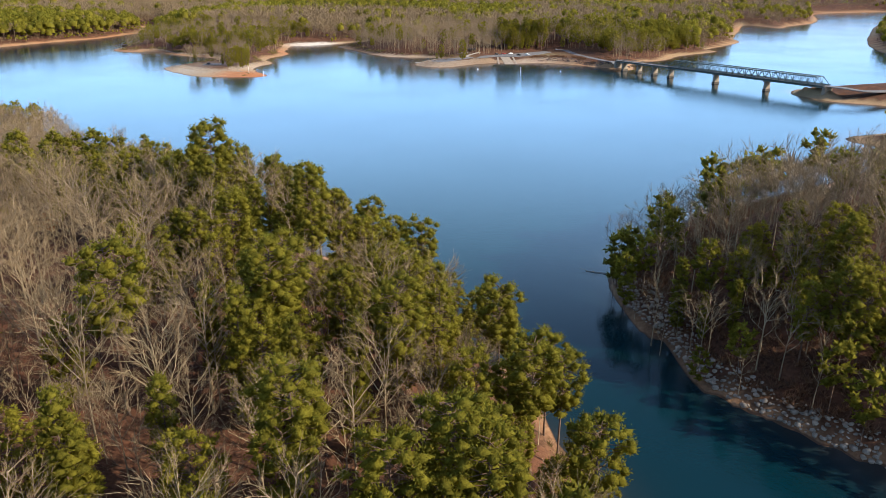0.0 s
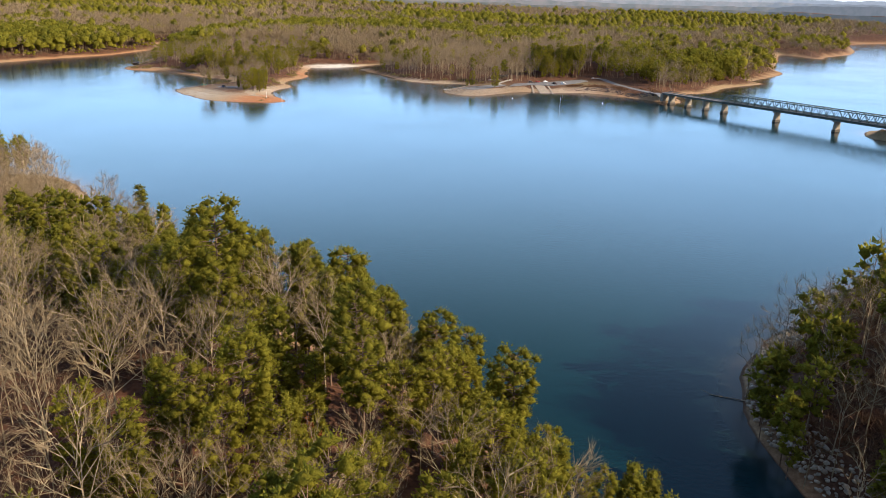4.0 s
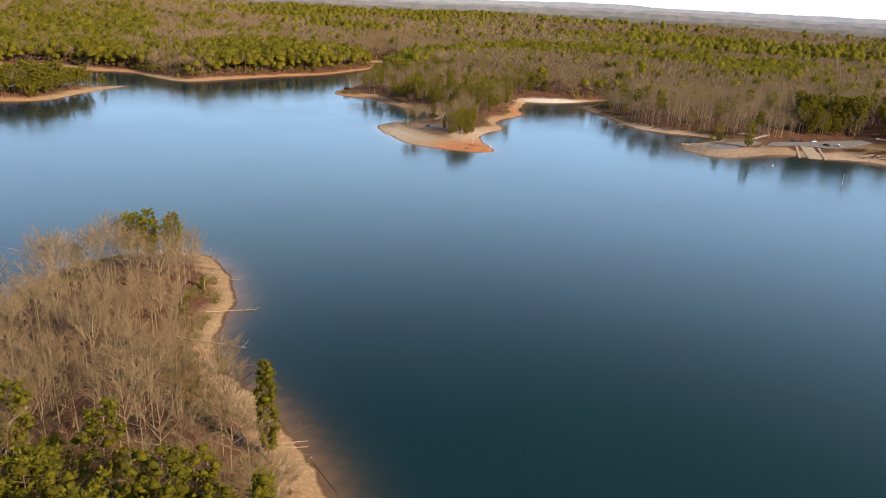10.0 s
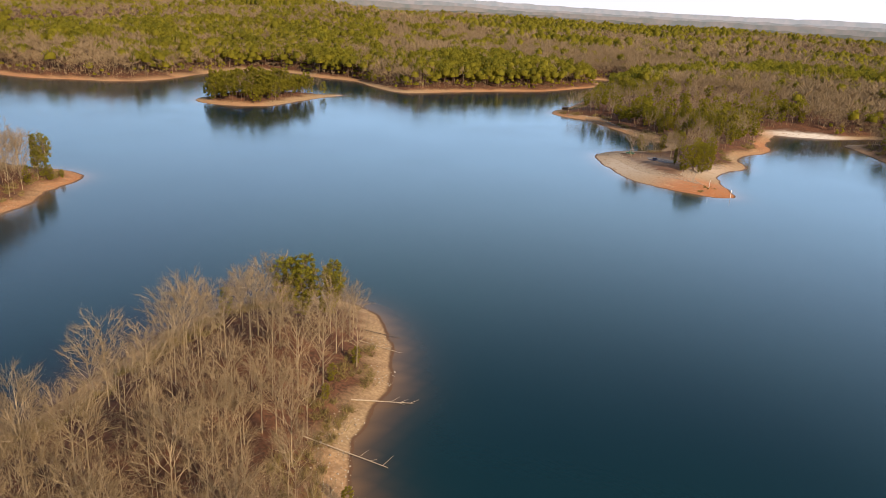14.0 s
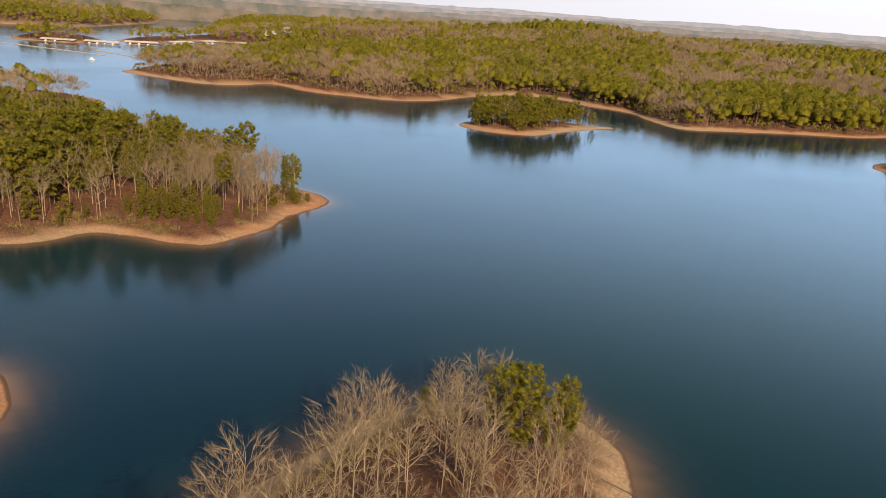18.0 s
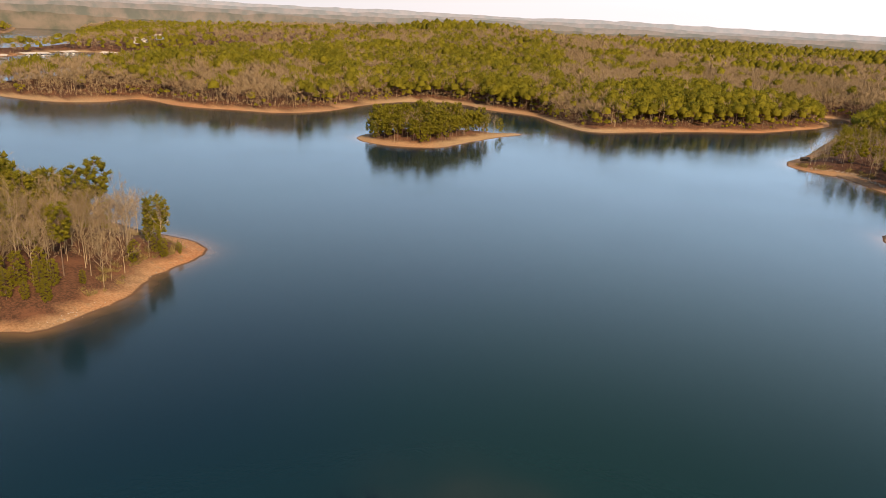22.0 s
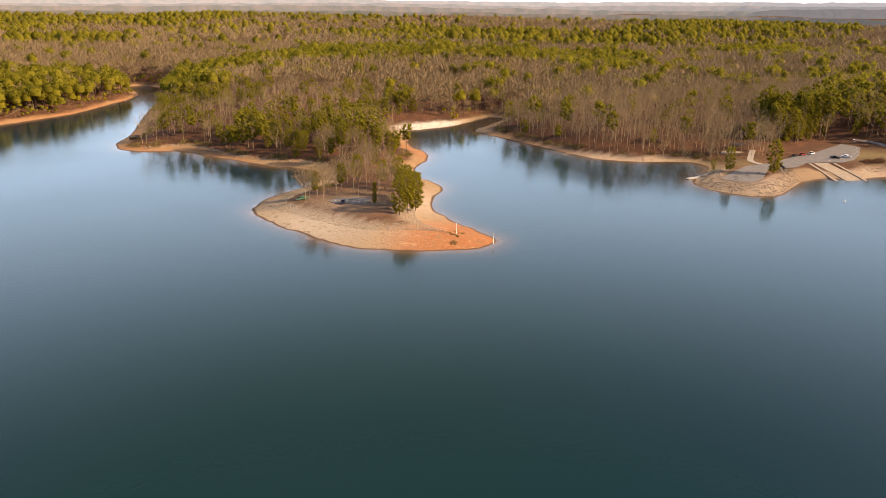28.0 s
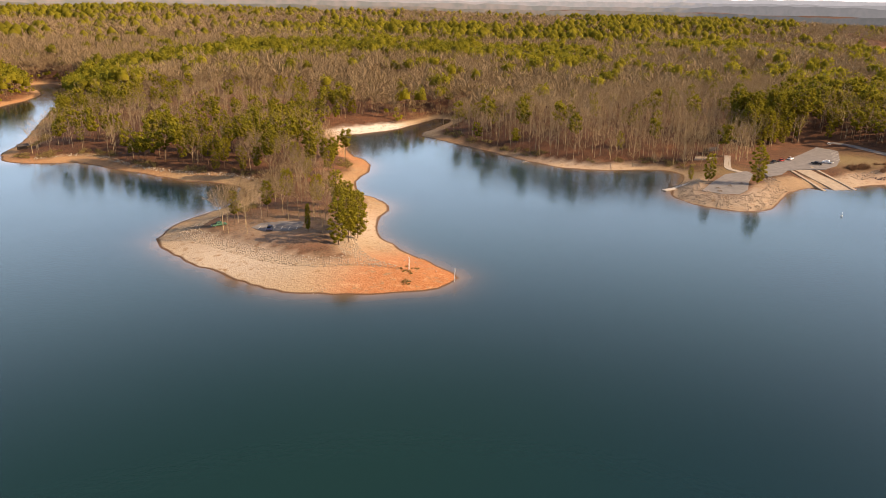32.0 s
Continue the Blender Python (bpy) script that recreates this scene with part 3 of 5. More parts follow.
def fuzz(seed, h, stems, blades, thick):
    """A far leafless tree: pale rising stems and a rounded haze of twigs."""
    rs, s = np.random.RandomState(seed), Shape()
    a = rs.rand(stems) * 6.283
    base = np.stack([0.012 * h * np.cos(a), 0.012 * h * np.sin(a), 0 * a], -1)
    cards(rs, s, base, np.stack([0.20 * np.cos(a), 0.20 * np.sin(a), 1 + 0 * a], -1), 0.72 * h, 0.0062, 0)
    d = balls(rs, blades)
    d[:, 2] = np.abs(d[:, 2]) * 1.1 - 0.25
    at = np.array([0, 0, 0.55 * h]) + d * (0.35 + 0.35 * rs.rand(blades, 1)) * np.array([0.27, 0.27, 0.42]) * h
    cards(rs, s, at, d * np.array([0.9, 0.9, 0.6]) + np.array([0, 0, 0.55]) + 0.35 * balls(rs, blades), 0.19 * h, thick)
    return s.arrays()


def scatter(name, shapes, places, mats, label, category):
    """One object of many trees: rows of x, y, z, size, turn, tint, kind of shape."""
    vs, fs, ss, ts, n = [], [], [], [], 0
    for k, (v, f, slot) in enumerate(shapes):
        p = places[places[:, 6].astype(int) == k]
        if not len(p):
            continue
        c, s = np.cos(p[:, 4])[:, None], np.sin(p[:, 4])[:, None]
        x, y, z = v[:, 0][None], v[:, 1][None], v[:, 2][None]
        size = p[:, 3][:, None]
        w = np.stack([(x * c - y * s) * size + p[:, 0][:, None], (x * s + y * c) * size + p[:, 1][:, None], z * size + p[:, 2][:, None]], -1)
        vs.append(w.reshape(-1, 3))
        fs.append((f[None] + (np.arange(len(p)) * len(v))[:, None, None] + n).reshape(-1, 3))
        ss.append(np.tile(slot, len(p)))
        ts.append(np.repeat(p[:, 5], len(v)))
        n += len(v) * len(p)
    me = mesh_of(name, np.concatenate(vs), np.concatenate(fs), mats, True)
    me.polygons.foreach_set("material_index", np.concatenate(ss).astype(np.int32))
    values(me, "tint", np.concatenate(ts))
    return tagged(new(name, me), label, category, kind="stuff")


def spread(x0, x1, y0, y1, step, seed):
    """Jittered places over a rectangle."""
    rs = np.random.RandomState(seed)
    x, y = np.meshgrid(np.arange(x0, x1, step), np.arange(y0, y1, step), indexing="ij")
    x = x.ravel() + (rs.rand(x.size) - 0.5) * step * 0.95
    y = y.ravel() + (rs.rand(y.size) - 0.5) * step * 0.95
    return x, y, rs


def pine_share(x, y):
    """Share of pines among the trees of a place."""
    s = 0.33 + 1.0 * wave(x, y, 150, 21) + 0.6 * wave(x, y, 45, 22)
    s += 0.6 * hump(x, y, 0, 150, 40) + 0.5 * hump(x, y, -40, 210, 40) - 0.30 * hump(x, y, -80, 120, 60) - 1.6 * hump(x, y, -170, 320, 62) - 0.9 * hump(x, y, -110, 262, 34)
    s += 0.9 * hump(x, y, -470, 960, 110) + 0.5 * hump(x, y, -620, 900, 80) - 1.2 * hump(x, y, 0, 870, 110) - 0.7 * hump(x, y, -30, 980, 120)
    s += 0.4 * hump(x, y, 112, 805, 42) + 0.6 * hump(x, y, -230, 930, 110) - 0.3 * hump(x, y, -230, 800, 60) + 0.6 * hump(x, y, -420, 330, 60) + 0.5 * hump(x, y, -535, 690, 50)
    s += 0.5 * hump(x, y, 15, 115, 28) + 0.5 * hump(x, y, 28, 75, 25) + 0.05 * hump(x, y, 250, 800, 90) - 0.6 * hump(x, y, -900, 1250, 260) - 0.9 * hump(x, y, -690, 340, 90)
    return s - 0.05 - 0.25 * np.clip((y - 0.35 * x - 1230) / 120, 0, 1) - 0.25 * np.clip((x + 60) / 150, 0, 1) * np.clip((y - 860) / 60, 0, 1)


def near_share(x, y):
    """Share of pines on the peninsula under the camera."""
    edge = np.exp(-np.maximum(sample(INLAND, x, y), 0) / 24) * np.clip((206 - y) / 8, 0, 1) * np.clip((x + 70) / 20, 0, 1)
    s = 0.24 + 0.5 * wave(x, y, 17, 23) + 0.25 * wave(x, y, 50, 24) + 0.25 * hump(x, y, -15, 180, 50) + 0.25 * hump(x, y, 12, 110, 38) + 0.8 * edge
    return s + 0.5 * hump(x, y, -112, 226, 24) - 1.6 * np.clip((y - 234) / 12, 0, 1) - 0.5 * hump(x, y, -90, 150, 30)


def open_ground(x, y):
    """Clearings: the parking places, the ramps, the road, the sandy beach and the picnic point."""
    o = np.zeros(np.shape(x), bool)
    for pad in PADS:
        o |= pad_reach(x, y, pad) < 1.12
    o |= (x > 5) & (x < 86) & (y < 752) & (y > 660)
    o |= (x > 86) & (x < 168) & (y < 748 + 0.85 * (x - 86)) & (y > 640)
    o |= (x >= 168) & (x < 200) & (y < 800 - 2.0 * (x - 168)) & (y > 640)
    o |= (x > 270) & (x < 400) & (y > 455) & (y < 560)
    o |= (hump(x, y, -108, 905, 22) > 0.4)
    return o


def wooded(x, y, extra=2.0):
    d = sample(INLAND, x, y)
    return (d > bank_width(x, y) + extra) & ~open_ground(x, y), d

# ---- the woods themselves ----
# height, width of the crown, where it begins, how flat its top is
PINE_KINDS = [(21, 0.95, 0.38, 0.3), (18, 1.1, 0.32, 0.5), (23, 1.05, 0.52, 0.9), (16, 1.35, 0.28, 0.5), (20, 0.55, 0.12, 0.0), (13, 1.45, 0.12, 0.25)]
# height, limbs, thickness, width
BARE_KINDS = [(19, 11, 1.0, 0.29), (17, 10, 0.95, 0.33), (21, 11, 1.0, 0.25), (16, 10, 0.9, 0.35), (18, 11, 1.3, 0.37), (15, 9, 0.9, 0.30)]
PINE_HI = [pine(11 + i, h, 62, 1, 44, 0.36, 0.27, sl, ba, fl, 1.5, 5) for i, (h, sl, ba, fl) in enumerate(PINE_KINDS)]
BARE_HI = [bare(31 + i, h, a, 7, 10, 1, 4, th, wd) for i, (h, a, th, wd) in enumerate(BARE_KINDS)]
PINE_SIDE = [pine(21 + i, h, 40, 1, 20, 0.56, 0.32, sl, ba, fl, 1.65, 4, "side") for i, (h, sl, ba, fl) in enumerate(PINE_KINDS)]
BARE_SIDE = [bare(41 + i, h, a, 5, 11, 0, 3, th * 1.1, wd) for i, (h, a, th, wd) in enumerate(BARE_KINDS)]
PINE_MID = [pine(51 + i, h, 16, 1, 15, 1.05, 0.38, sl, ba, fl, 2.3, 3, "lump") for i, (h, sl, ba, fl) in enumerate([(18, 1.25, 0.42, 0.4), (17, 1.4, 0.36, 0.6), (13, 1.45, 0.16, 0.4), (19, 1.15, 0.50, 0.8)])]
BARE_MID = [bare(61 + i, h, 7, 4, 9, 0, 3, 1.25, wd) for i, (h, wd) in enumerate([(19, 0.29), (17, 0.32), (15, 0.33), (20, 0.26)])]
PINE_LOW = [far_pine(71 + i, h, DOME_LOW, 38, wd, lo) for i, (h, wd, lo) in enumerate([(17, 0.33, 0.40), (16, 0.37, 0.38), (13, 0.38, 0.22), (18, 0.30, 0.46)])]
BARE_LOW = [fuzz(81 + i, h, 3, 44, 0.070) for i, h in enumerate([19, 17, 15])]
PINE_FAR = [far_pine(91 + i, h, DOME_LOW, 12, 0.36, 0.2) for i, h in enumerate([18, 15])]
BARE_FAR = [fuzz(96 + i, h, 1, 22, 0.12) for i, h in enumerate([18, 15])]


def stand(box, step, seed, keep=None, extra=2.0, share=None, gap=0.0, tone=0.42):
    """Places of pines and of leafless trees in a rectangle: rows of x, y, z, size, turn, tint, kind of shape."""
    x, y, rs = spread(*box, step, seed)
    ok, d = wooded(x, y, extra)
    if keep is not None:
        ok &= keep(x, y)
    ok &= rs.rand(x.size) > gap
    x, y, d = x[ok], y[ok], d[ok]
    p = np.clip(pine_share(x, y) if share is None else share(x, y), 0.05, 0.95)
    isp = rs.rand(x.size) < p
    size = (0.72 + 0.5 * rs.rand(x.size)) * np.clip(0.80 + d / 90, 0.80, 1.0)
    rows = np.stack([x, y, sample(GROUND_Z, x, y) - 0.15, size, rs.rand(x.size) * 6.28, np.clip(tone + 0.25 * wave(x, y, 60, 31) + 0.9 * (rs.rand(x.size) - 0.5), 0, 1),
                     rs.randint(0, 60, x.size)], -1)
    rows[~isp, 5] = np.clip(rows[~isp, 5] + 0.3, 0, 1)
    return rows[isp], rows[~isp]


def woods(name, pines, bares, pine_shapes, bare_shapes, what):
    for rows, shapes, mats, end, words in ((pines, pine_shapes, [BARK, NEEDLES], "pines", "olive-green pines"),
                                          (bares, bare_shapes, [GREY_BARK, TWIGS], "leafless_trees", "grey-brown leafless hardwoods")):
        if len(rows):
            rows = rows.copy()
            rows[:, 6] %= len(shapes)
            scatter(name + "_" + end, shapes, rows, mats, words + " " + what, "trees")


def tree_meshes(kind, shapes, wood, leaf, tints):
    """The bole and crown meshes of each shape, shared by all its trees."""
    out = []
    for (v, f, slot), tint in zip(shapes, tints):
        pair = []
        for k, m in ((0, wood), (1, leaf)):
            g = f[slot == k]
            ids, back = np.unique(g, return_inverse=True)
            me = mesh_of(kind, v[ids], back.reshape(-1, 3), m, True)
            values(me, "tint", np.full(len(ids), tint))
            pair.append(me)
        out.append(pair)
    return out


PINE_MESH = tree_meshes("pine", PINE_HI, BARK, NEEDLES, [0.2, 0.75, 0.4, 0.95, 0.1, 0.6])
BARE_MESH = tree_meshes("bare", BARE_HI, GREY_BARK, TWIGS, [0.5, 0.9, 0.3, 0.7, 1.0, 0.1])
PINE_WORDS = ["tall pine with a rounded olive-green crown", "broad pine with a full yellow-green crown", "very tall pine with a high clumped crown",
              "low wide pine with bright olive needles", "slender dark green pine", "young bushy pine with bright needles"]
BARE_WORDS = ["leafless grey-brown hardwood with rising limbs", "leafless hardwood with fanned pale twigs", "tall narrow leafless hardwood",
              "small leafless hardwood with spreading twigs", "large leafless tree with heavy limbs", "thin young leafless tree"]


def tree(kind, k, x, y, size=1.0, turn=0.0, group="", where="on the lake shore", z=None):
    pines = kind == "pine"
    meshes, words = (PINE_MESH, PINE_WORDS) if pines else (BARE_MESH, BARE_WORDS)
    base = new("pine_tree" if pines else "bare_tree")
    base.empty_display_size = 0.5
    base.matrix_world = Matrix.LocRotScale((x, y, ground_at(x, y) - 0.15 if z is None else z), Euler((0, 0, turn)), (size, size, size))
    for name, me in zip(("trunk", "crown"), meshes[k]):
        new(name, me).parent = base
    return tagged(base, words[k] + " " + where, "pine" if pines else "tree", group)


def grove(pines, bares, most, group, where, centre):
    """Trees as things of their own, the nearest to a centre first; the rest is returned."""
    left = []
    for kind, rows in (("pine", pines), ("bare", bares)):
        cx, cy = centre[kind] if isinstance(centre, dict) else centre
        order = np.argsort(np.hypot(rows[:, 0] - cx, rows[:, 1] - cy))
        for i in order[:most]:
            x, y, z, size, turn, tint, k = rows[i]
            tree(kind, int(k) % 6, x, y, size, turn, group, where, z)
        left.append(rows[order[most:]])
    return left


# the peninsula under the camera
x_side = lambda rows: rows[:, 0]
near = lambda x, y: (y > 48) | (x > -20)
pines, bares = stand((-235, 45, 30, 380), 6.3, 1, lambda x, y: near(x, y) & ((y < 205) | (sample(INLAND, x, y) > bank_width(x, y) + 3)), -2.5, near_share, 0.05, 0.5)
for rows in (pines, bares):
    rows[:, 3] *= 1.05 - 0.22 * np.clip((-x_side(rows) - 190) / 15, 0, 1)
west_edge = lambda y: -189 - np.clip((y - 285) * 0.45, 0, 25)
pines, bares = (rows[rows[:, 0] > west_edge(rows[:, 1]) + 2] for rows in (pines, bares))
tall = np.hypot(pines[:, 0] + 160, pines[:, 1] - 330) > 40
pines = pines[tall & (pines[:, 1] < 240)]
bares = bares[(np.hypot(bares[:, 0] + 183, bares[:, 1] - 353) > 11) & (np.hypot(bares[:, 0] + 93, bares[:, 1] - 263) > 6)]
bares[:, 3] *= 0.94
pines, bares = grove(pines, bares, 165, "trees of the wooded peninsula", "on the wooded peninsula", {"pine": (-15, 140), "bare": (-115, 245)})
woods("peninsula", pines, bares, PINE_SIDE, BARE_SIDE, "on the wooded peninsula")
for x, y, k, size in ((-179, 357, 1, 0.98), (-184, 351, 1, 1.02), (-188, 346, 3, 1.08), (-176, 351, 3, 1.05), (-190, 352, 1, 0.92), (-179, 344, 3, 1.05)):
    tree("pine", k, x, y, size, x, "pines at the tip", "at the peninsula tip")
tree("pine", 4, -96, 267, 1.18, 1.0, "", "alone on the bank")
for x, y, size in ((-158, 341, 0.42), (-156, 329, 0.4), (-152, 322, 0.36), (-125, 297, 0.45), (-205, 340, 0.7), (-90, 258, 0.4)):
    tree("pine", 5, x, y, size, y, "small pines on the bank", "at the edge of the bank")
for x, y, size in ((-68, 190, 1.0), (-113, 200, 0.95), (-24, 99, 0.8), (3, 107, 0.7), (-52, 163, 0.9), (-85, 148, 0.9)):
    tree("bare", 4, x, y, size, x * 2, "large leafless trees", "among pines")
RUST_MESH = tree_meshes("rust", [pine(201, 9, 24, 2, 26, 0.35, 0.3, 1.6, 0.25, 0.3, 1.6, 4)], GREY_BARK, RUST, [0.5])
for x, y, size in ((-28, 140, 0.9), (-92, 180, 0.7)):
    oak = new("oak_tree")
    oak.matrix_world = Matrix.LocRotScale((x, y, ground_at(x, y) - 0.1), None, (size, size, size))
    for name, me in zip(("trunk", "crown"), RUST_MESH[0]):
        new(name, me).parent = oak
    tagged(oak, "small oak holding its dry rust-coloured leaves", "tree")
# behind the start and across the narrows
pines, bares = stand((-235, 60, -200, 50), 9.0, 2, lambda x, y: ~near(x, y) | (y < 30))
woods("start", pines, bares, PINE_LOW, BARE_LOW, "behind the start of the peninsula")
pines, bares = stand((-470, -235, -60, 270), 9.5, 15, lambda x, y: ~((x < -345) & (y > 150)))
woods("cove_side", pines, bares, PINE_LOW, BARE_LOW, "round the narrow cove")
rock_side = lambda x, y: 0.16 + 0.40 * wave(x, y, 30, 40)
# lowest tone: the rocky point's shade is painted into its trees' tint
pines, bares = stand((55, 200, 60, 300), 5.6, 3, lambda x, y: x + y < 330, -2.0, rock_side, 0.0, 0.0)
pines, bares = grove(pines, bares, 25, "trees of the rocky point", "on the rocky point", (90, 150))
woods("rocky_point", pines, bares, PINE_MID, BARE_MID, "on the shaded rocky point")
pines, bares = stand((60, 420, -60, 450), 8.5, 4, lambda x, y: (x + y >= 330) | (y < 60), 2.0, rock_side)
woods("east_shore", pines, bares, PINE_LOW, BARE_LOW, "on the east shore")

# the clay point and the body of land behind it
for x, y, k, size, kind in ((-153, 651, 5, 1.25, "pine"), (-149, 656, 3, 1.1, "pine"), (-145, 663, 5, 1.35, "pine"), (-144, 675, 5, 1.2, "pine"), (-150, 664, 3, 1.15, "pine"), (-147, 670, 3, 1.05, "pine"),
                            (-163, 668, 4, 0.55, "pine"), (-150, 682, 1, 0.85, "pine"), (-158, 700, 3, 0.9, "pine"), (-170, 706, 1, 0.9, "pine"),
                            (-146, 692, 1, 0.8, "pine"), (-150, 704, 3, 0.95, "pine"), (-190, 680, 0, 0.65, "pine"), (-178, 690, 0, 0.7, "pine"),
                            (-186, 678, 0, 0.8, "bare"), (-192, 671, 2, 0.7, "bare"), (-180, 683, 1, 0.85, "bare"), (-170, 685, 0, 0.85, "bare"), (-160, 692, 1, 0.85, "bare"), (-154, 687, 3, 0.9, "bare"),
                            (-194, 675, 4, 0.95, "bare"), (-189, 684, 0, 0.85, "bare"), (-185, 668, 2, 0.75, "bare"), (-184, 692, 1, 0.9, "bare"),
                            (-178, 700, 0, 0.85, "bare"), (-172, 692, 4, 0.9, "bare"), (-166, 686, 1, 0.85, "bare"), (-160, 682, 0, 0.8, "bare"),
                            (-158, 660, 5, 0.8, "bare"), (-164, 710, 2, 0.9, "bare"), (-175, 715, 4, 0.8, "bare"), (-152, 712, 1, 0.8, "bare"),
                            (-190, 700, 3, 0.9, "bare"), (-196, 688, 5, 0.9, "bare"), (-156, 675, 2, 0.8, "bare"), (-180, 712, 0, 0.8, "bare")):
    tree(kind, k, x, y, size, x * 3.1, "trees on the clay point", "on the clay point")
body = lambda x, y: (x > -345) & (x < -120) & (y > 722)
pines, bares = stand((-345, -120, 722, 990), 6.4, 5, body, 3.0, lambda x, y: 0.30 + 0.6 * wave(x, y, 40, 41) + 0.25 * hump(x, y, -150, 800, 50), 0.10, 0.6)
for rows in (pines, bares):
    rows[:, 3] *= 0.84
pines, bares = grove(pines, bares, 24, "trees behind the clay point", "behind the clay point", (-190, 760))
woods("point_woods", pines, bares, PINE_MID, BARE_MID, "behind the clay point")

# the ramp side
ramp_woods = lambda x, y: (x > -120) & (x < 320) & (y < 900)
pines, bares = stand((-90, 320, 640, 900), 5.9, 6, ramp_woods, 2.0)
woods("ramp_woods", pines, bares, PINE_MID, BARE_MID, "behind the boat ramp")
for x, y, k, size, kind in ((54, 708, 5, 1.45, "pine"), (34, 718, 5, 1.05, "pine"), (30, 728, 5, 0.5, "pine"), (8, 768, 3, 0.9, "bare"), (16, 764, 4, 0.8, "bare"), (44, 758, 0, 0.8, "bare"), (58, 762, 2, 0.8, "bare"), (62, 745, 1, 0.75, "bare"), (50, 752, 3, 0.8, "bare"),
                            (78, 752, 0, 0.75, "bare"), (38, 748, 4, 0.72, "bare"), (84, 762, 2, 0.8, "bare"), (24, 752, 1, 0.7, "bare"), (68, 758, 5, 0.9, "bare")):
    tree(kind, k, x, y, size, x, "trees by the ramp", "beside the landing")

# the dense pines behind the parking place
pines, _ = stand((80, 170, 755, 840), 4.4, 61, lambda x, y: np.hypot((x - 126) / 28, (y - 797) / 22) < 1, 0.0, lambda x, y: 2 + 0 * x, 0.0, 0.2)
pines[:, 3] *= 1.2
woods("lot_grove", pines, pines[:0], PINE_SIDE, BARE_SIDE, "packed behind the parking place")

# the long left point, the island, the far shores
point_share = lambda x, y: 0.10 + 0.25 * wave(x, y, 30, 42) + 0.75 * hump(x, y, -392, 402, 16) + 0.62 * np.clip((-x - 402 - 0.25 * (y - 340)) / 18, 0, 1)
pines, bares = stand((-560, -350, 150, 420), 5.8, 7, lambda x, y: ~((np.hypot(x + 376, y - 338) < 27) & (sample(INLAND, x, y) < bank_width(x, y) + 15)), 2.0, point_share, 0.0, 0.1)
for rows in (pines, bares):
    rows[:, 3] *= 1.08
pines, bares = grove(pines, bares, 40, "trees of the long point", "on the sandy point", (-375, 360))
for x, y, size in ((-391, 324, 0.6), (-385, 327, 0.8), (-389, 331, 0.9), (-380, 331, 0.95), (-385, 336, 0.85), (-376, 336, 0.9), (-380, 340, 1.0), (-371, 340, 0.75), (-375, 345, 0.9), (-367, 344, 0.5),
                   (-369, 349, 0.8), (-364, 349, 0.6), (-372, 354, 0.7), (-378, 352, 0.8), (-395, 309, 0.45), (-391, 299, 0.4), (-371, 362, 0.4), (-384, 384, 0.7), (-386, 396, 0.6), (-388, 403, 0.35)):
    tree("pine", 5, x, y, size, x * 2.3, "bushy pines on the bank", "on the sandy point's bank")
woods("long_point", pines, bares, PINE_MID, BARE_MID, "on the long sandy point")
pines, bares = stand((-600, -495, 620, 745), 4.6, 8, None, -2.0, lambda x, y: 0.62 + 0 * x)
woods("island", pines, bares, PINE_MID, BARE_MID, "on the small island")
bank = lambda x, y: np.where(y < 700, 270, 440 + 0.55 * (y - 800))
front = lambda x, y: ~((x > -345) & (x < -120) & (y < 990)) & ~((x >= -120) & (x < 320) & (y < 900)) & ~((x > -600) & (x < -495) & (y < 790))
pines, bares = stand((-1080, 560, 430, 1420), 6.4, 9, lambda x, y: front(x, y) & (x <= bank(x, y)), 2.0)
for rows in (pines, bares):
    rows[:, 3] *= 1.14
woods("north_shore", pines, bares, PINE_LOW, BARE_LOW, "along the north shore")
understory = lambda x, y: front(x, y) & (sample(INLAND, x, y) < bank_width(x, y) + 12)
pines, bares = stand((-1080, 420, 430, 1230), 4.6, 19, understory, -1.0, lambda x, y: 0.35 + 0.6 * wave(x, y, 25, 46), 0.2)
for rows in (pines, bares):
    rows[:, 3] *= 0.42
woods("shore_saplings", pines, bares, PINE_LOW, BARE_LOW, "low along the north shore")
pines, bares = stand((-1100, -560, 60, 400), 8.5, 10, lambda x, y: x < -560)
woods("south_west", pines, bares, PINE_LOW, BARE_LOW, "on the south-west shore")
def in_view(x, y):
    a = np.degrees(np.arctan2(-(x + 80), y - 230))
    return (a > -47) & (a < 89) & (np.hypot(x + 60, y - 300) < 4900)



pines, bares = stand((270, 1000, 440, 1420), 8.6, 16, lambda x, y: x > bank(x, y), 1.0, lambda x, y: 0.5 + 0.5 * wave(x, y, 70, 47))
woods("east_bank", pines, bares, PINE_LOW, BARE_LOW, "on the far east bank")
pines, bares = stand((560, 900, 900, 1420), 8.6, 17, lambda x, y: x <= bank(x, y), 0.0, lambda x, y: 0.35 + 0.5 * wave(x, y, 70, 48))
woods("north_east", pines, bares, PINE_LOW, BARE_LOW, "on the far north-east shore")
west = lambda x, y: (x < -1080) & (x > -2300) & (y > 60) & (y < 1300) & in_view(x, y)
pines, bares = stand((-2300, -1080, 60, 1300), 11.5, 14, west, -3.0, lambda x, y: 0.5 + 0.6 * wave(x, y, 120, 45))
woods("marina_shores", pines, bares, PINE_LOW, BARE_LOW, "round the marina")
done = lambda x, y: ((x > -1080) & (x < 1000) & (y < 1420)) | west(x, y)
far_share = lambda x, y: 0.24 + 1.1 * wave(x, y, 300, 43) + 0.6 * wave(x, y, 110, 44)
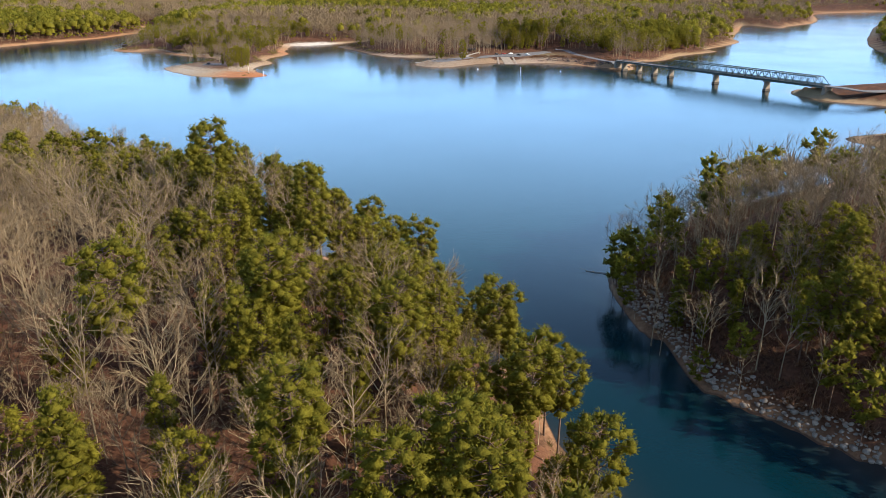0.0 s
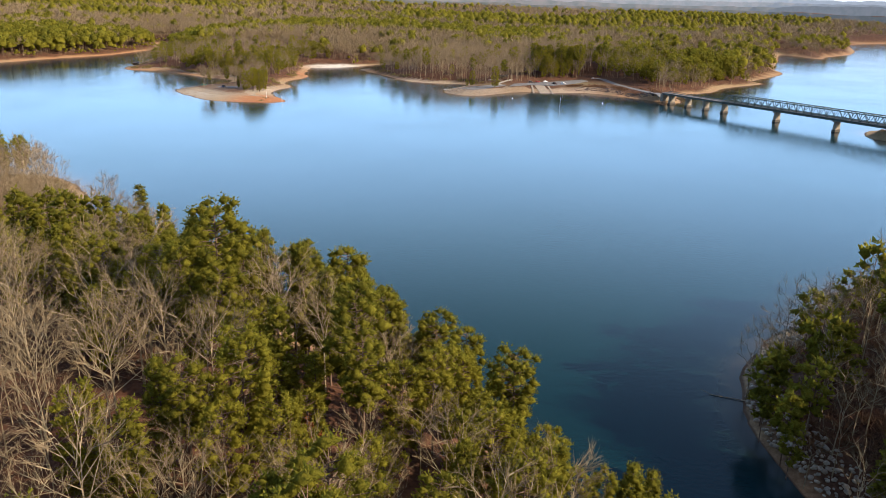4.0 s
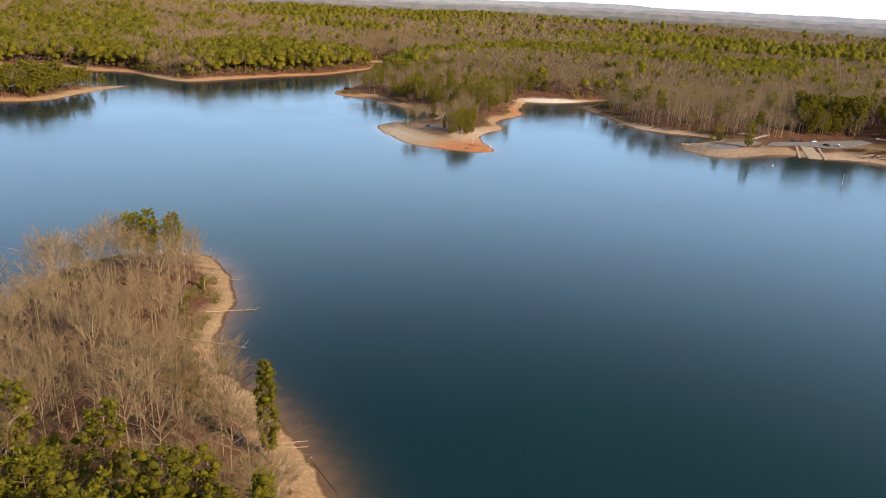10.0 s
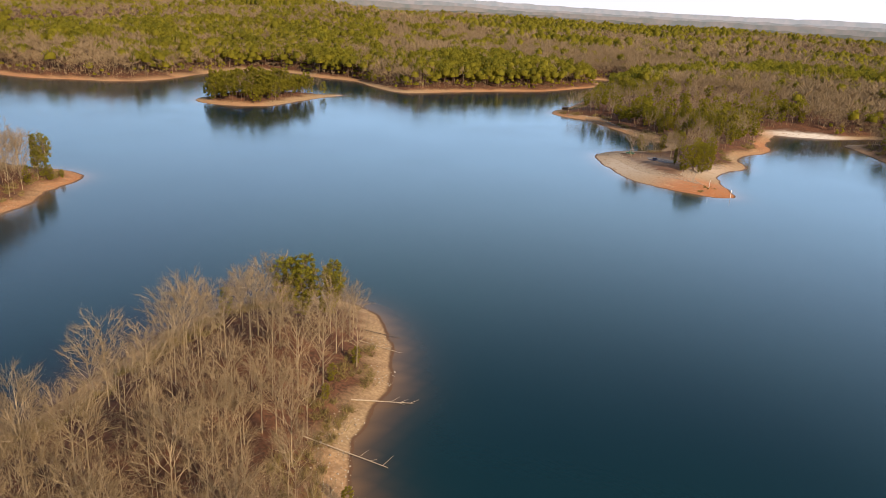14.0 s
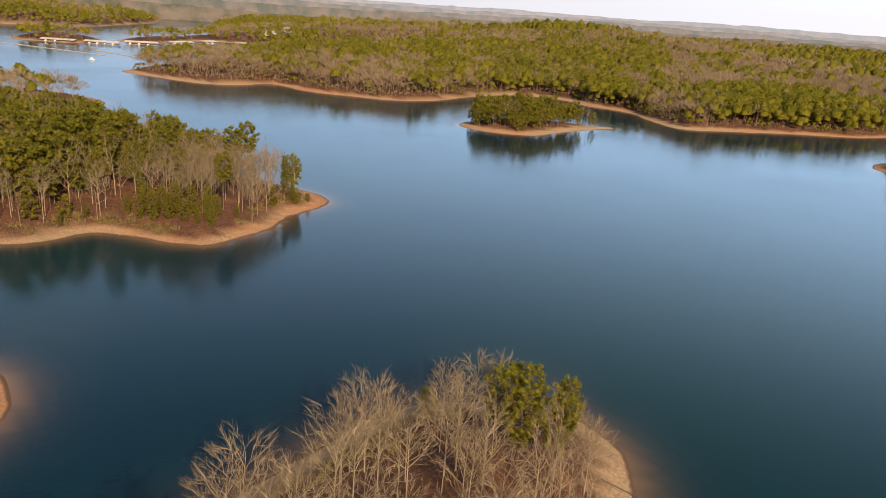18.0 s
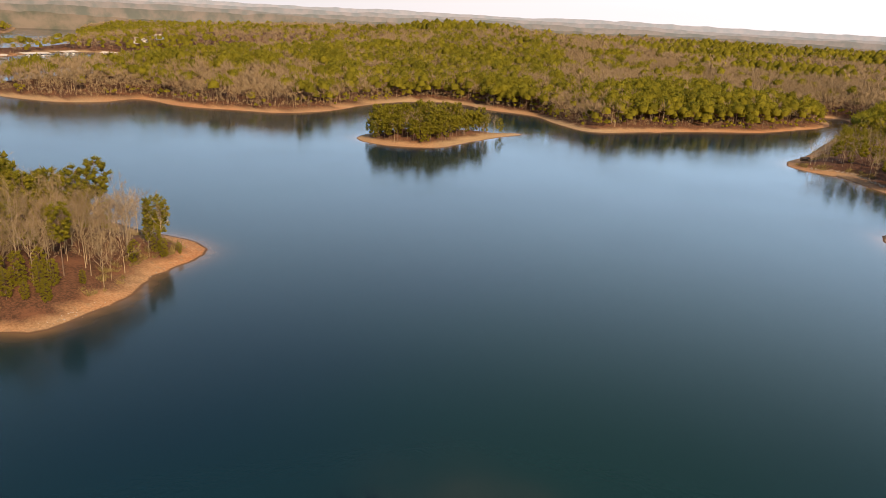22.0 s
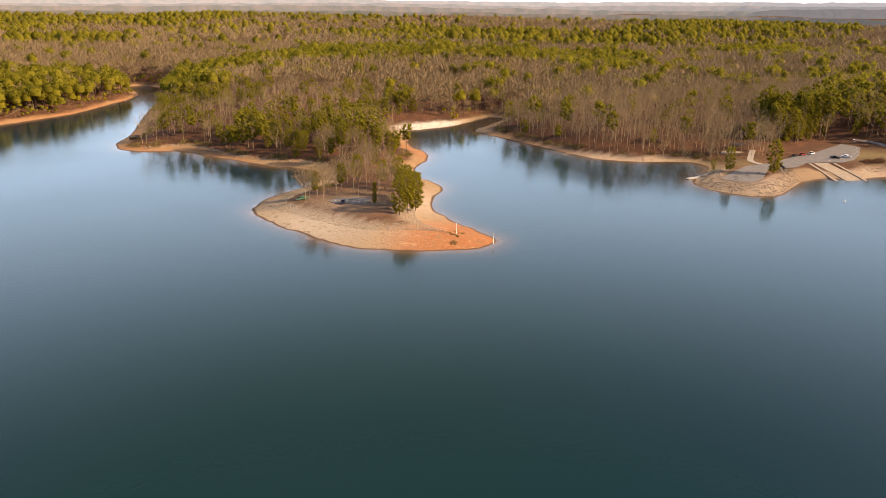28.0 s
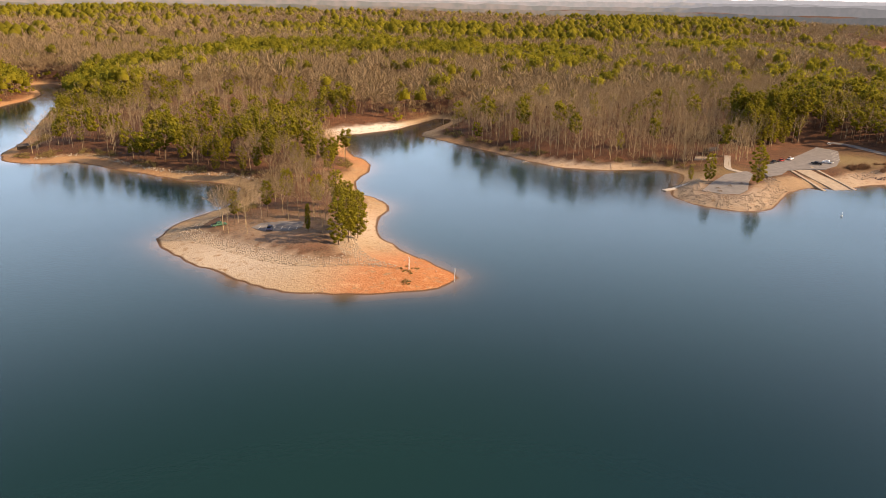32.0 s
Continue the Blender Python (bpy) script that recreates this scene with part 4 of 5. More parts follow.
pines, bares = stand((-2600, 1900, 380, 2500), 13.0, 11, lambda x, y: ~done(x, y) & in_view(x, y) & (np.hypot(x + 60, y - 300) < 2300), 3.0, far_share)
for rows in (pines, bares):
    rows[:, 3] *= 1.35
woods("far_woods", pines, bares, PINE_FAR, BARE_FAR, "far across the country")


# ---- hills on the horizon ----
def ridge(name, radius, low, high, seed, haze):
    """A ring of wooded hills, the farther the more it glows with the haze before it."""
    a = np.linspace(0, 2 * math.pi, 2881)
    cx, cy = -70, 230
    x, y = cx + radius * np.cos(a), cy + radius * np.sin(a)
    h = low + (high - low) * (0.5 + 0.5 * wave(x, y, 700, seed)) * (0.72 + 0.18 * wave(x, y, 160, seed + 1)) + 3.0 * wave(x, y, 60, seed + 2) + 1.5 * wave(x, y, 22, seed + 3)
    v = np.concatenate([np.stack([x, y, np.full(a.size, -5.0)], -1), np.stack([x, y, h], -1), np.stack([x * 1.03, y * 1.03, np.full(a.size, -5.0)], -1)])
    i = np.arange(2880)
    f = np.concatenate([np.stack([i, i + 1, i + 2882, i + 2881], -1), np.stack([i + 2881, i + 2882, i + 5763, i + 5762], -1)])
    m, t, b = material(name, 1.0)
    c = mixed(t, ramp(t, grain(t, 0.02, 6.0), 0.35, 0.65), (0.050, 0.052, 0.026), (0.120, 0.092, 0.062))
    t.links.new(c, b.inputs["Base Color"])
    # emission stands in for the haze in front of the hills
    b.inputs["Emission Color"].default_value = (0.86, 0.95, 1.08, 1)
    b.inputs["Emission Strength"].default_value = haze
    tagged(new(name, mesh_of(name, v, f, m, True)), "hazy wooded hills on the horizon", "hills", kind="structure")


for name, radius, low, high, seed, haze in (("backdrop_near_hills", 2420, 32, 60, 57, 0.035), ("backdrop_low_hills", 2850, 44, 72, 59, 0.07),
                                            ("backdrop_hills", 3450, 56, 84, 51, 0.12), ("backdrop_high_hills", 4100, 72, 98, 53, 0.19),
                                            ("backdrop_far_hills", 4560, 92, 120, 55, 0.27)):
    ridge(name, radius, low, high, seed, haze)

# ---- small building blocks ----
def part(name, bm, mat, parent, label=""):
    me = bpy.data.meshes.new(name)
    bm.to_mesh(me)
    bm.free()
    me.materials.append(mat)
    ob = new(name, me)
    if parent is not None:
        ob.parent = parent
    return tagged(ob, label)


def thing(name, x, y, z, turn, label, category, group="", kind=""):
    base = new(name)
    base.empty_display_size = 0.5
    base.matrix_world = pose(x, y, z, 0, 0, turn)
    return tagged(base, label, category, group, kind)


def block(bm, sx, sy, sz, at=(0, 0, 0), taper=1.0, bevel=0.0, turn=None):
    """A box standing on at, its top scaled by taper, with bevelled edges."""
    r = bmesh.ops.create_cube(bm, size=1)
    for v in r["verts"]:
        k = taper if v.co.z > 0 else 1
        v.co = Vector((v.co.x * sx * k, v.co.y * sy * k, (v.co.z + 0.5) * sz))
    if bevel:
        r2 = bmesh.ops.bevel(bm, geom=list({e for v in r["verts"] for e in v.link_edges}), offset=bevel, segments=1, affect="EDGES")
        vs = list({v for f in r2["faces"] for v in f.verts} | {v for v in r["verts"] if v.is_valid})
    else:
        vs = r["verts"]
    m = Matrix.Translation(at) @ (turn or Matrix())
    for v in vs:
        v.co = m @ v.co
    return bm


def boxed(sx, sy, sz, at=(0, 0, 0), taper=1.0, bevel=0.0, turn=None):
    return block(bmesh.new(), sx, sy, sz, at, taper, bevel, turn)


def rod(bm, a, b, r0, r1, sides=6):
    a, b = Vector(a), Vector(b)
    d = b - a
    m = Matrix.Translation((a + b) / 2) @ d.to_track_quat("Z", "Y").to_matrix().to_4x4()
    bmesh.ops.create_cone(bm, cap_ends=True, segments=sides, radius1=r0, radius2=r1, depth=d.length, matrix=m)
    return bm


def slab(name, ring, z, mat, label, category="paving", thick=0.4):
    """A level paved surface over the ground."""
    bm = bmesh.new()
    f = bm.faces.new([bm.verts.new((x, y, z)) for x, y in ring])
    f.normal_update()
    if f.normal.z < 0:
        f.normal_flip()
    bmesh.ops.solidify(bm, geom=[f], thickness=thick)
    ob = part(name, bm, mat, None)
    return tagged(ob, label, category, kind="structure")


def ribbon(name, line, wide, mat, label, lift=0.12, category="road"):
    """A paved strip that follows the ground along a smooth line."""
    p = [Vector(q) for q in line]
    pts = []
    for i in range(len(p) - 1):
        a, b, c, d = p[max(i - 1, 0)], p[i], p[i + 1], p[min(i + 2, len(p) - 1)]
        for k in range(8):
            t = k / 8
            pts.append(0.5 * (2 * b + (c - a) * t + (2 * a - 5 * b + 4 * c - d) * t * t + (3 * b - a - 3 * c + d) * t**3))
    pts.append(p[-1])
    bm, rows = bmesh.new(), []
    for i, q in enumerate(pts):
        t = (pts[min(i + 1, len(pts) - 1)] - pts[max(i - 1, 0)]).normalized()
        s = Vector((-t.y, t.x)) * wide / 2
        z = q.z if len(q) > 2 and q.z else max(ground_at(q.x + s.x * k, q.y + s.y * k) for k in (-1, 0, 1)) + lift
        rows.append([bm.verts.new((q.x + s.x * k, q.y + s.y * k, z + dz)) for k, dz in ((-1, -0.5), (-1, 0), (1, 0), (1, -0.5))])
    for a, b in zip(rows, rows[1:]):
        for k in range(3):
            bm.faces.new((a[k], a[k + 1], b[k + 1], b[k]))
    bmesh.ops.recalc_face_normals(bm, faces=bm.faces)
    return tagged(part(name, bm, mat, None), label, category, kind="structure")


ASPHALT = plain("worn_asphalt", (0.165, 0.158, 0.155), 0.95, 0.4, 0.22)
CONCRETE = plain("weathered_concrete", (0.31, 0.255, 0.195), 0.95, 0.5, 0.2)
PALE_CONCRETE = plain("pale_concrete", (0.33, 0.295, 0.25), 0.95, 0.5, 0.15)
STONE = plain("riprap_stone", (0.33, 0.27, 0.205), 0.95, 0.9, 0.45)
BROWN_STONE = plain("brown_stone", (0.30, 0.235, 0.175), 0.95, 0.9, 0.4)
DARK_STONE = plain("dark_stone", (0.12, 0.085, 0.075), 0.95, 0.9, 0.4)
STEEL = plain("painted_steel", (0.10, 0.125, 0.115), 0.6, 1.0, 0.2, 0.1)
PIER_CONCRETE = plain("stained_concrete", (0.27, 0.225, 0.17), 0.9, 0.35, 0.35)
PIER_FOOT = plain("wet_stained_concrete", (0.085, 0.07, 0.055), 0.7, 0.5, 0.3)
WHITE = plain("white_paint", (0.78, 0.77, 0.74), 0.5, 1.0, 0.06)
LINE_PAINT = plain("line_paint", (0.62, 0.60, 0.55), 0.8, 2.0, 0.15)
DRIFTWOOD = plain("bleached_driftwood", (0.34, 0.27, 0.19), 0.9, 2.0, 0.25)
WET_WOOD = plain("wet_dark_wood", (0.10, 0.075, 0.055), 0.7, 2.0, 0.3)
PLANK = plain("grey_deck_boards", (0.42, 0.39, 0.35), 0.9, 3.0, 0.2)
ROOF = plain("weathered_metal_roof", (0.47, 0.42, 0.35), 0.55, 0.6, 0.1)
DARK_ROOF = plain("dark_shingle_roof", (0.07, 0.06, 0.055), 0.9, 2.0, 0.25)
SIDING = plain("white_siding", (0.55, 0.53, 0.49), 0.7, 2.0, 0.08)
BLUE_SIDING = plain("blue_siding", (0.28, 0.40, 0.50), 0.7, 2.0, 0.08)
BROWN_WOOD = plain("brown_stained_wood", (0.12, 0.085, 0.06), 0.85, 2.0, 0.25)
RUBBER = plain("black_rubber", (0.02, 0.02, 0.02), 0.8, 5.0, 0.1)
CHROME = plain("grey_metal", (0.45, 0.45, 0.46), 0.35, 3.0, 0.1, 0.8)
DARK_GLASS = plain("dark_window_glass", (0.015, 0.018, 0.02), 0.08, 1.0, 0.05)
RED_LAMP = plain("red_lamp_glass", (0.35, 0.02, 0.015), 0.2, 4.0, 0.05)
CLEAR_LAMP = plain("clear_lamp_glass", (0.7, 0.7, 0.68), 0.15, 4.0, 0.05)
RED_BRUSH = foliage("red_brown_brush", (0.11, 0.055, 0.035), (0.21, 0.115, 0.065), 0.1)
BUSH = foliage("brown_brush", (0.10, 0.075, 0.03), (0.24, 0.18, 0.07), 0.1)


def car(x, y, z, turn, paint, label, pickup=False):
    base = thing("pickup_truck" if pickup else "car", x, y, z, turn, label, "vehicle", "parked vehicles")
    ln, wd = (5.6, 2.0) if pickup else (4.7, 1.85)
    body = part("body", boxed(ln, wd, 0.62, (0, 0, 0.38), 0.97, 0.12), paint, base)
    if pickup:
        part("cabin", boxed(2.3, wd * 0.92, 0.72, (0.15, 0, 0.99), 0.78, 0.1), paint, base)
        part("bed", boxed(1.9, wd * 0.86, 0.06, (-1.75, 0, 1.0), 1, 0), RUBBER, base, "dark open load bed")
        part("windscreen", boxed(1.75, wd * 0.80, 0.5, (0.15, 0, 1.10), 0.86, 0.05), DARK_GLASS, base)
        part("side_glass", boxed(1.5, wd * 0.90, 0.36, (0.15, 0, 1.16), 0.86, 0.03), DARK_GLASS, base)
    else:
        part("cabin", boxed(2.9, wd * 0.90, 0.62, (-0.25, 0, 0.98), 0.74, 0.1), DARK_GLASS, base, "dark car windows")
        part("roof", boxed(1.95, wd * 0.66, 0.08, (-0.25, 0, 1.58), 0.95, 0.03), paint, base)
    for sx in (1, -1):
        part("bumper", boxed(0.14, wd * 0.9, 0.2, (sx * ln / 2, 0, 0.45), 1, 0.04), CHROME, base)
        for sy in (1, -1):
            bm = rod(bmesh.new(), (sx * ln * 0.31, sy * (wd / 2 - 0.2), 0.34), (sx * ln * 0.31, sy * (wd / 2 + 0.03), 0.34), 0.34, 0.34, 12)
            w = part("wheel", bm, RUBBER, base)
            part("rim", rod(bmesh.new(), (sx * ln * 0.31, sy * (wd / 2 + 0.02), 0.34), (sx * ln * 0.31, sy * (wd / 2 + 0.045), 0.34), 0.2, 0.18, 10), CHROME, w)
            part("headlight" if sx > 0 else "tail_light", boxed(0.06, 0.32, 0.16, (sx * ln / 2 * 0.99, sy * wd * 0.36, 0.72), 1, 0.02), CLEAR_LAMP if sx > 0 else RED_LAMP, base)
    return base


# ---- boat ramp, parking place, road ----
slab("parking_lot", [(68, 719), (74, 737), (92, 748), (110, 757), (141, 779), (158, 793), (168, 802), (168, 792), (162, 784), (148, 766), (133, 747),
                     (121, 735), (109, 729), (98, 731), (87, 730), (78, 722)], 4.12, ASPHALT, "worn grey asphalt parking lot by the lake")
slab("landing_plaza", [(20, 701), (26, 694), (34, 692), (43, 699), (53, 713), (65, 727), (67, 735), (51, 730), (36, 717)], 3.32, ASPHALT, "grey paved landing beside the ramp")
ribbon("footpath", [(62, 733), (60, 741), (66, 752), (75, 766)], 3.4, PALE_CONCRETE, "pale concrete footpath to the landing", category="path")
slab("terrace", [(52, 762), (60, 760), (70, 763), (68, 767), (56, 768)], ground_at(61, 764) + 0.2, CONCRETE, "small pale concrete terrace at the wood's edge", "paving", 0.9)
ribbon("access_road", [(162, 792), (168, 782), (169, 765), (171, 740), (177, 712), (185, 684), (190, 662)], 6.5, ASPHALT, "worn asphalt road to the bridge")
ribbon("boat_ramp", [(97, 734, 4.12), (97.5, 722, 2.55), (98, 710, 1.0), (98.5, 696, -0.8)], 9.0, CONCRETE, "wide concrete boat ramp running into the lake", 0.2, "ramp")
for line, name in (([(105, 735, 4.35), (105, 724, 2.95), (105, 708, 0.9), (105, 700, -0.2)], "ramp_walkway"), ([(90, 733, 4.1), (89.5, 722, 2.7), (88.5, 710, 1.15), (88, 701, -0.1)], "ramp_kerb")):
    ribbon(name, line, 1.6, CONCRETE, "pale concrete walkway beside the boat ramp", 0.35, "ramp")
for i in range(9):
    a = Vector((134 + i * 3.0, 746 + i * 4.0))
    bm = boxed(0.16, 5.2, 0.02, (0, 0, 0))
    ob = part("parking_line", bm, LINE_PAINT, None)
    ob.matrix_world = pose(a.x - 2.5, a.y + 1.5, 4.14, 0, 0, 15)
    tagged(ob, "faded white parking line on asphalt", "road marking", "parking lines", "structure")
WHITE_CAR, BLACK_CAR = plain("white_car_paint", (0.80, 0.80, 0.79), 0.3, 0.5, 0.03), plain("black_car_paint", (0.015, 0.015, 0.018), 0.3, 0.5, 0.1)
RED_CAR, GREEN_CAR, BLUE_CAR = plain("red_car_paint", (0.28, 0.025, 0.02), 0.3, 0.5, 0.05), plain("green_canvas", (0.05, 0.13, 0.08), 0.8, 1.0, 0.1), plain("blue_car_paint", (0.03, 0.05, 0.12), 0.3, 0.5, 0.05)
car(121, 742, 4.13, 125, WHITE_CAR, "white pickup truck parked on the ramp lot", True)
car(112.5, 740, 4.13, 125, BLACK_CAR, "black pickup truck parked on the ramp lot", True)
car(106, 753, 4.13, 30, WHITE_CAR, "white car parked at the wood's edge")
car(98, 750, 4.13, 28, RED_CAR, "dark red car parked at the wood's edge")
car(91, 747, 4.13, 28, BLACK_CAR, "dark car parked at the wood's edge")
car(160, 789, 4.13, 55, WHITE_CAR, "white car on the road by the wood")
slab("picnic_lot", [(-184, 677), (-180, 672), (-170, 670), (-165, 674), (-164, 681), (-172, 683), (-180, 682)], 3.52, ASPHALT, "small grey asphalt lot on the clay point")
for i in range(6):
    ob = part("parking_line", boxed(0.16, 4.4, 0.02), LINE_PAINT, None)
    ob.matrix_world = pose(-181 + i * 2.8, 675.5 - i * 0.4, 3.54, 0, 0, -12)
    tagged(ob, "faded white parking line on asphalt", "road marking", "parking lines", "structure")
car(-177, 673, 3.53, 78, BLUE_CAR, "dark blue car parked on the picnic lot")
car(-196, 681, ground_at(-196, 681), 20, GREEN_CAR, "dark green pickup truck under bare trees", True)


def table(x, y, turn):
    z = max(ground_at(x, y), 3.32 if x > 0 else 0)
    base = thing("picnic_table", x, y, z, turn, "brown wooden picnic table with two benches", "table", "picnic tables")
    for j in (-0.28, 0, 0.28):
        part("tabletop_board", boxed(1.9, 0.25, 0.05, (0, j, 0.71), 1, 0.01), BROWN_WOOD, base)
    for j in (-0.75, 0.75):
        part("bench", boxed(1.9, 0.28, 0.05, (0, j, 0.42), 1, 0.01), BROWN_WOOD, base)
    for i in (-0.65, 0.65):
        bm = bmesh.new()
        for j in (-1, 1):
            rod(bm, (i, j * 0.7, 0), (i, j * 0.15, 0.72), 0.05, 0.05, 4)
        part("leg_frame", bm, BROWN_WOOD, base)


for x, y, a in ((30, 703, 20), (38, 706, 50), (27, 697, -10), (46, 709, 30), (60, 748, 15), (70, 764, 0), (-170, 690, 10)):
    table(x, y, a)


def shelter(x, y, turn, label, long=6.0, wide=4.0, high=2.4):
    base = thing("picnic_shelter", x, y, ground_at(x, y), turn, label, "shelter")
    for i in (-1, 1):
        for j in (-1, 1):
            part("post", boxed(0.2, 0.2, high, (i * long * 0.42, j * wide * 0.4, 0)), BROWN_WOOD, base)
    for j in (-1, 1):
        m = Matrix.Rotation(radians(-24 * j), 4, "X")
        part("roof_slope", boxed(long, wide * 0.62, 0.14, (0, j * wide * 0.27, high + 0.45), 1, 0.02, m), DARK_ROOF, base)
    part("back_wall", boxed(long * 0.84, 0.12, high * 0.9, (0, wide * 0.4, 0)), BROWN_WOOD, base)


shelter(-314, 850, 30, "dark roofed wooden shelter at the water's edge")
shelter(68, 772, 10, "dark roofed picnic shelter at the wood's edge", 8, 5)

# floating dock and its gangway
base = thing("floating_dock", 12, 716, 0, 20, "grey floating dock with a gangway to the landing", "dock")
part("float", boxed(7.5, 2.6, 0.35, (0, 0, 0.05), 1, 0.05), PALE_CONCRETE, base)
for i in range(12):
    part("deck_board", boxed(0.58, 2.7, 0.05, (-3.4 + i * 0.62, 0, 0.41), 1, 0.01), PLANK, base)
part("gangway", boxed(20, 1.5, 0.12, (12.6, 0.6, 1.35), 1, 0.02, Matrix.Rotation(radians(-6), 4, "Y")), PLANK, base)
for j in (-0.7, 0.7):
    bm = bmesh.new()
    for i in range(9):
        rod(bm, (4 + i * 2.2, 0.6 + j, 0.55 + i * 0.22), (4 + i * 2.2, 0.6 + j, 1.6 + i * 0.22), 0.04, 0.04, 4)
    rod(bm, (4, 0.6 + j, 1.6), (21.6, 0.6 + j, 3.36), 0.04, 0.04, 4)
    part("handrail", bm, STEEL, base)


# ---- marker poles, buoys ----
def marker(x, y, z, high, label):
    base = thing("marker_pole", x, y, z - 0.4, 0, label, "pole", "marker poles")
    part("post", rod(bmesh.new(), (0, 0, 0), (0, 0, high), 0.13, 0.12, 8), WHITE, base)
    part("cap", rod(bmesh.new(), (0, 0, high), (0, 0, high + 0.12), 0.15, 0.05, 8), WHITE, base)
    part("sign_board", boxed(0.05, 0.7, 0.9, (0.14, 0, high - 1.2), 1, 0.01), WHITE, base)


marker(-118.5, 617.5, 0.0, 4.8, "white marker pole standing at the tip of the clay point")
marker(-132, 626, ground_at(-132, 626), 5.0, "white marker pole standing on the red clay bank")
marker(96, 619, 0.0, 7.5, "tall white marker pole standing in the lake")
for x, y in ((64, 662), (135, 642)):
    base = thing("mooring_buoy", x, y, -0.25, 0, "white float buoy on the calm lake", "buoy", "buoys")
    bm = bmesh.new()
    bmesh.ops.create_icosphere(bm, subdivisions=2, radius=0.55, matrix=Matrix.Translation((0, 0, 0.35)))
    part("float", bm, WHITE, base)
    part("staff", rod(bmesh.new(), (0, 0, 0.8), (0, 0, 2.0), 0.09, 0.07, 6), WHITE, base)


# ---- bridge ----
BRIDGE_A, BRIDGE_B, DECK_Z = Vector((190, 655)), Vector((290, 492)), 8.6
along = (BRIDGE_B - BRIDGE_A)
turn = math.degrees(math.atan2(along.y, along.x))
bridge = thing("road_bridge", BRIDGE_A.x, BRIDGE_A.y, 0, turn, "long pale green steel truss bridge on concrete piers", "bridge")
LEN = along.length
part("deck", boxed(LEN + 2, 8.8, 0.4, (LEN / 2, 0, DECK_Z - 0.4), 1, 0.05), PIER_FOOT, bridge)
part("road_surface", boxed(LEN + 2, 7.4, 0.05, (LEN / 2, 0, DECK_Z + 0.004)), ASPHALT, bridge)
for j in (-4.1, -1.3, 1.3, 4.1):
    part("girder", boxed(LEN, 0.35, 0.9, (LEN / 2, j, DECK_Z - 1.3), 1, 0.03), STEEL, bridge)
for s in (7, 24, 41, 58, 102, 146):
    pier = part("pier", boxed(2.0, 6.0, DECK_Z - 1.6 - 1.4, (s, 0, 1.4), 0.9, 0.2), PIER_CONCRETE, bridge, "weathered concrete bridge pier")
    part("pier_cap", boxed(2.5, 8.4, 0.9, (s, 0, DECK_Z - 2.1), 1, 0.1), PIER_CONCRETE, pier)
    part("pier_foot", boxed(2.6, 6.9, 6.0, (s, 0, -4.6), 0.97, 0.2), PIER_FOOT, pier, "dark waterline-stained pier foot")
for s in (0, LEN):
    part("abutment", boxed(2.4, 9.4, DECK_Z - 0.6 - 2.0, (s, 0, 1.8), 1, 0.2), PIER_CONCRETE, bridge)
for a, b in ((58, 102), (102, 146), (146, LEN - 1)):
    n, hgt = 8, 5.6
    first, last = a == 58, b > 146
    for j in (-4.3, 4.3):
        span = part("truss", rod(bmesh.new(), (a, j, DECK_Z + 0.2), (b, j, DECK_Z + 0.2), 0.32, 0.32, 4), STEEL, bridge)
        w = (b - a) / n
        part("top_chord", rod(bmesh.new(), (a + w * first, j, DECK_Z + hgt), (b - w * last, j, DECK_Z + hgt), 0.32, 0.32, 4), STEEL, span)
        for i in range(n):
            x0, xm, x1 = a + w * i, a + w * (i + 0.5), a + w * (i + 1)
            lo, hi = DECK_Z + 0.2, DECK_Z + hgt
            if first and i == 0:
                part("end_post", rod(bmesh.new(), (x0, j, lo), (x1, j, hi), 0.24, 0.24, 4), STEEL, span)
            elif last and i == n - 1:
                part("end_post", rod(bmesh.new(), (x0, j, hi), (x1, j, lo), 0.24, 0.24, 4), STEEL, span)
            else:
                part("diagonal", rod(bmesh.new(), (x0, j, lo), (xm, j, hi), 0.22, 0.22, 4), STEEL, span)
                part("diagonal", rod(bmesh.new(), (xm, j, hi), (x1, j, lo), 0.22, 0.22, 4), STEEL, span)
            if i:
                part("upright", rod(bmesh.new(), (x0, j, DECK_Z), (x0, j, hi), 0.19, 0.19, 4), STEEL, span)
    for i in range(1, n):
        x0 = a + (b - a) * i / n
        part("top_strut", rod(bmesh.new(), (x0, -4.3, DECK_Z + hgt), (x0, 4.3, DECK_Z + hgt), 0.14, 0.14, 4), STEEL, bridge)
        part("top_brace", rod(bmesh.new(), (x0, -4.3, DECK_Z + hgt), (x0 + (b - a) / n * (i < n - 1 or not last) , 4.3, DECK_Z + hgt), 0.10, 0.10, 4), STEEL, bridge)
for j in (-4.0, 4.0):
    rail = part("guard_rail", boxed(LEN, 0.08, 0.3, (LEN / 2, j, DECK_Z + 0.65)), STEEL, bridge)
    for i in range(28):
        part("rail_post", boxed(0.12, 0.12, 0.8, (2 + i * (LEN - 4) / 27, j, DECK_Z)), STEEL, rail)
ribbon("causeway_road", [(288, 495, 8.65), (297, 487, 8.4), (312, 480, 7.0), (345, 492, 6.0), (400, 520, 6.0)], 7.5, ASPHALT, "asphalt road on the far causeway", 0.6)


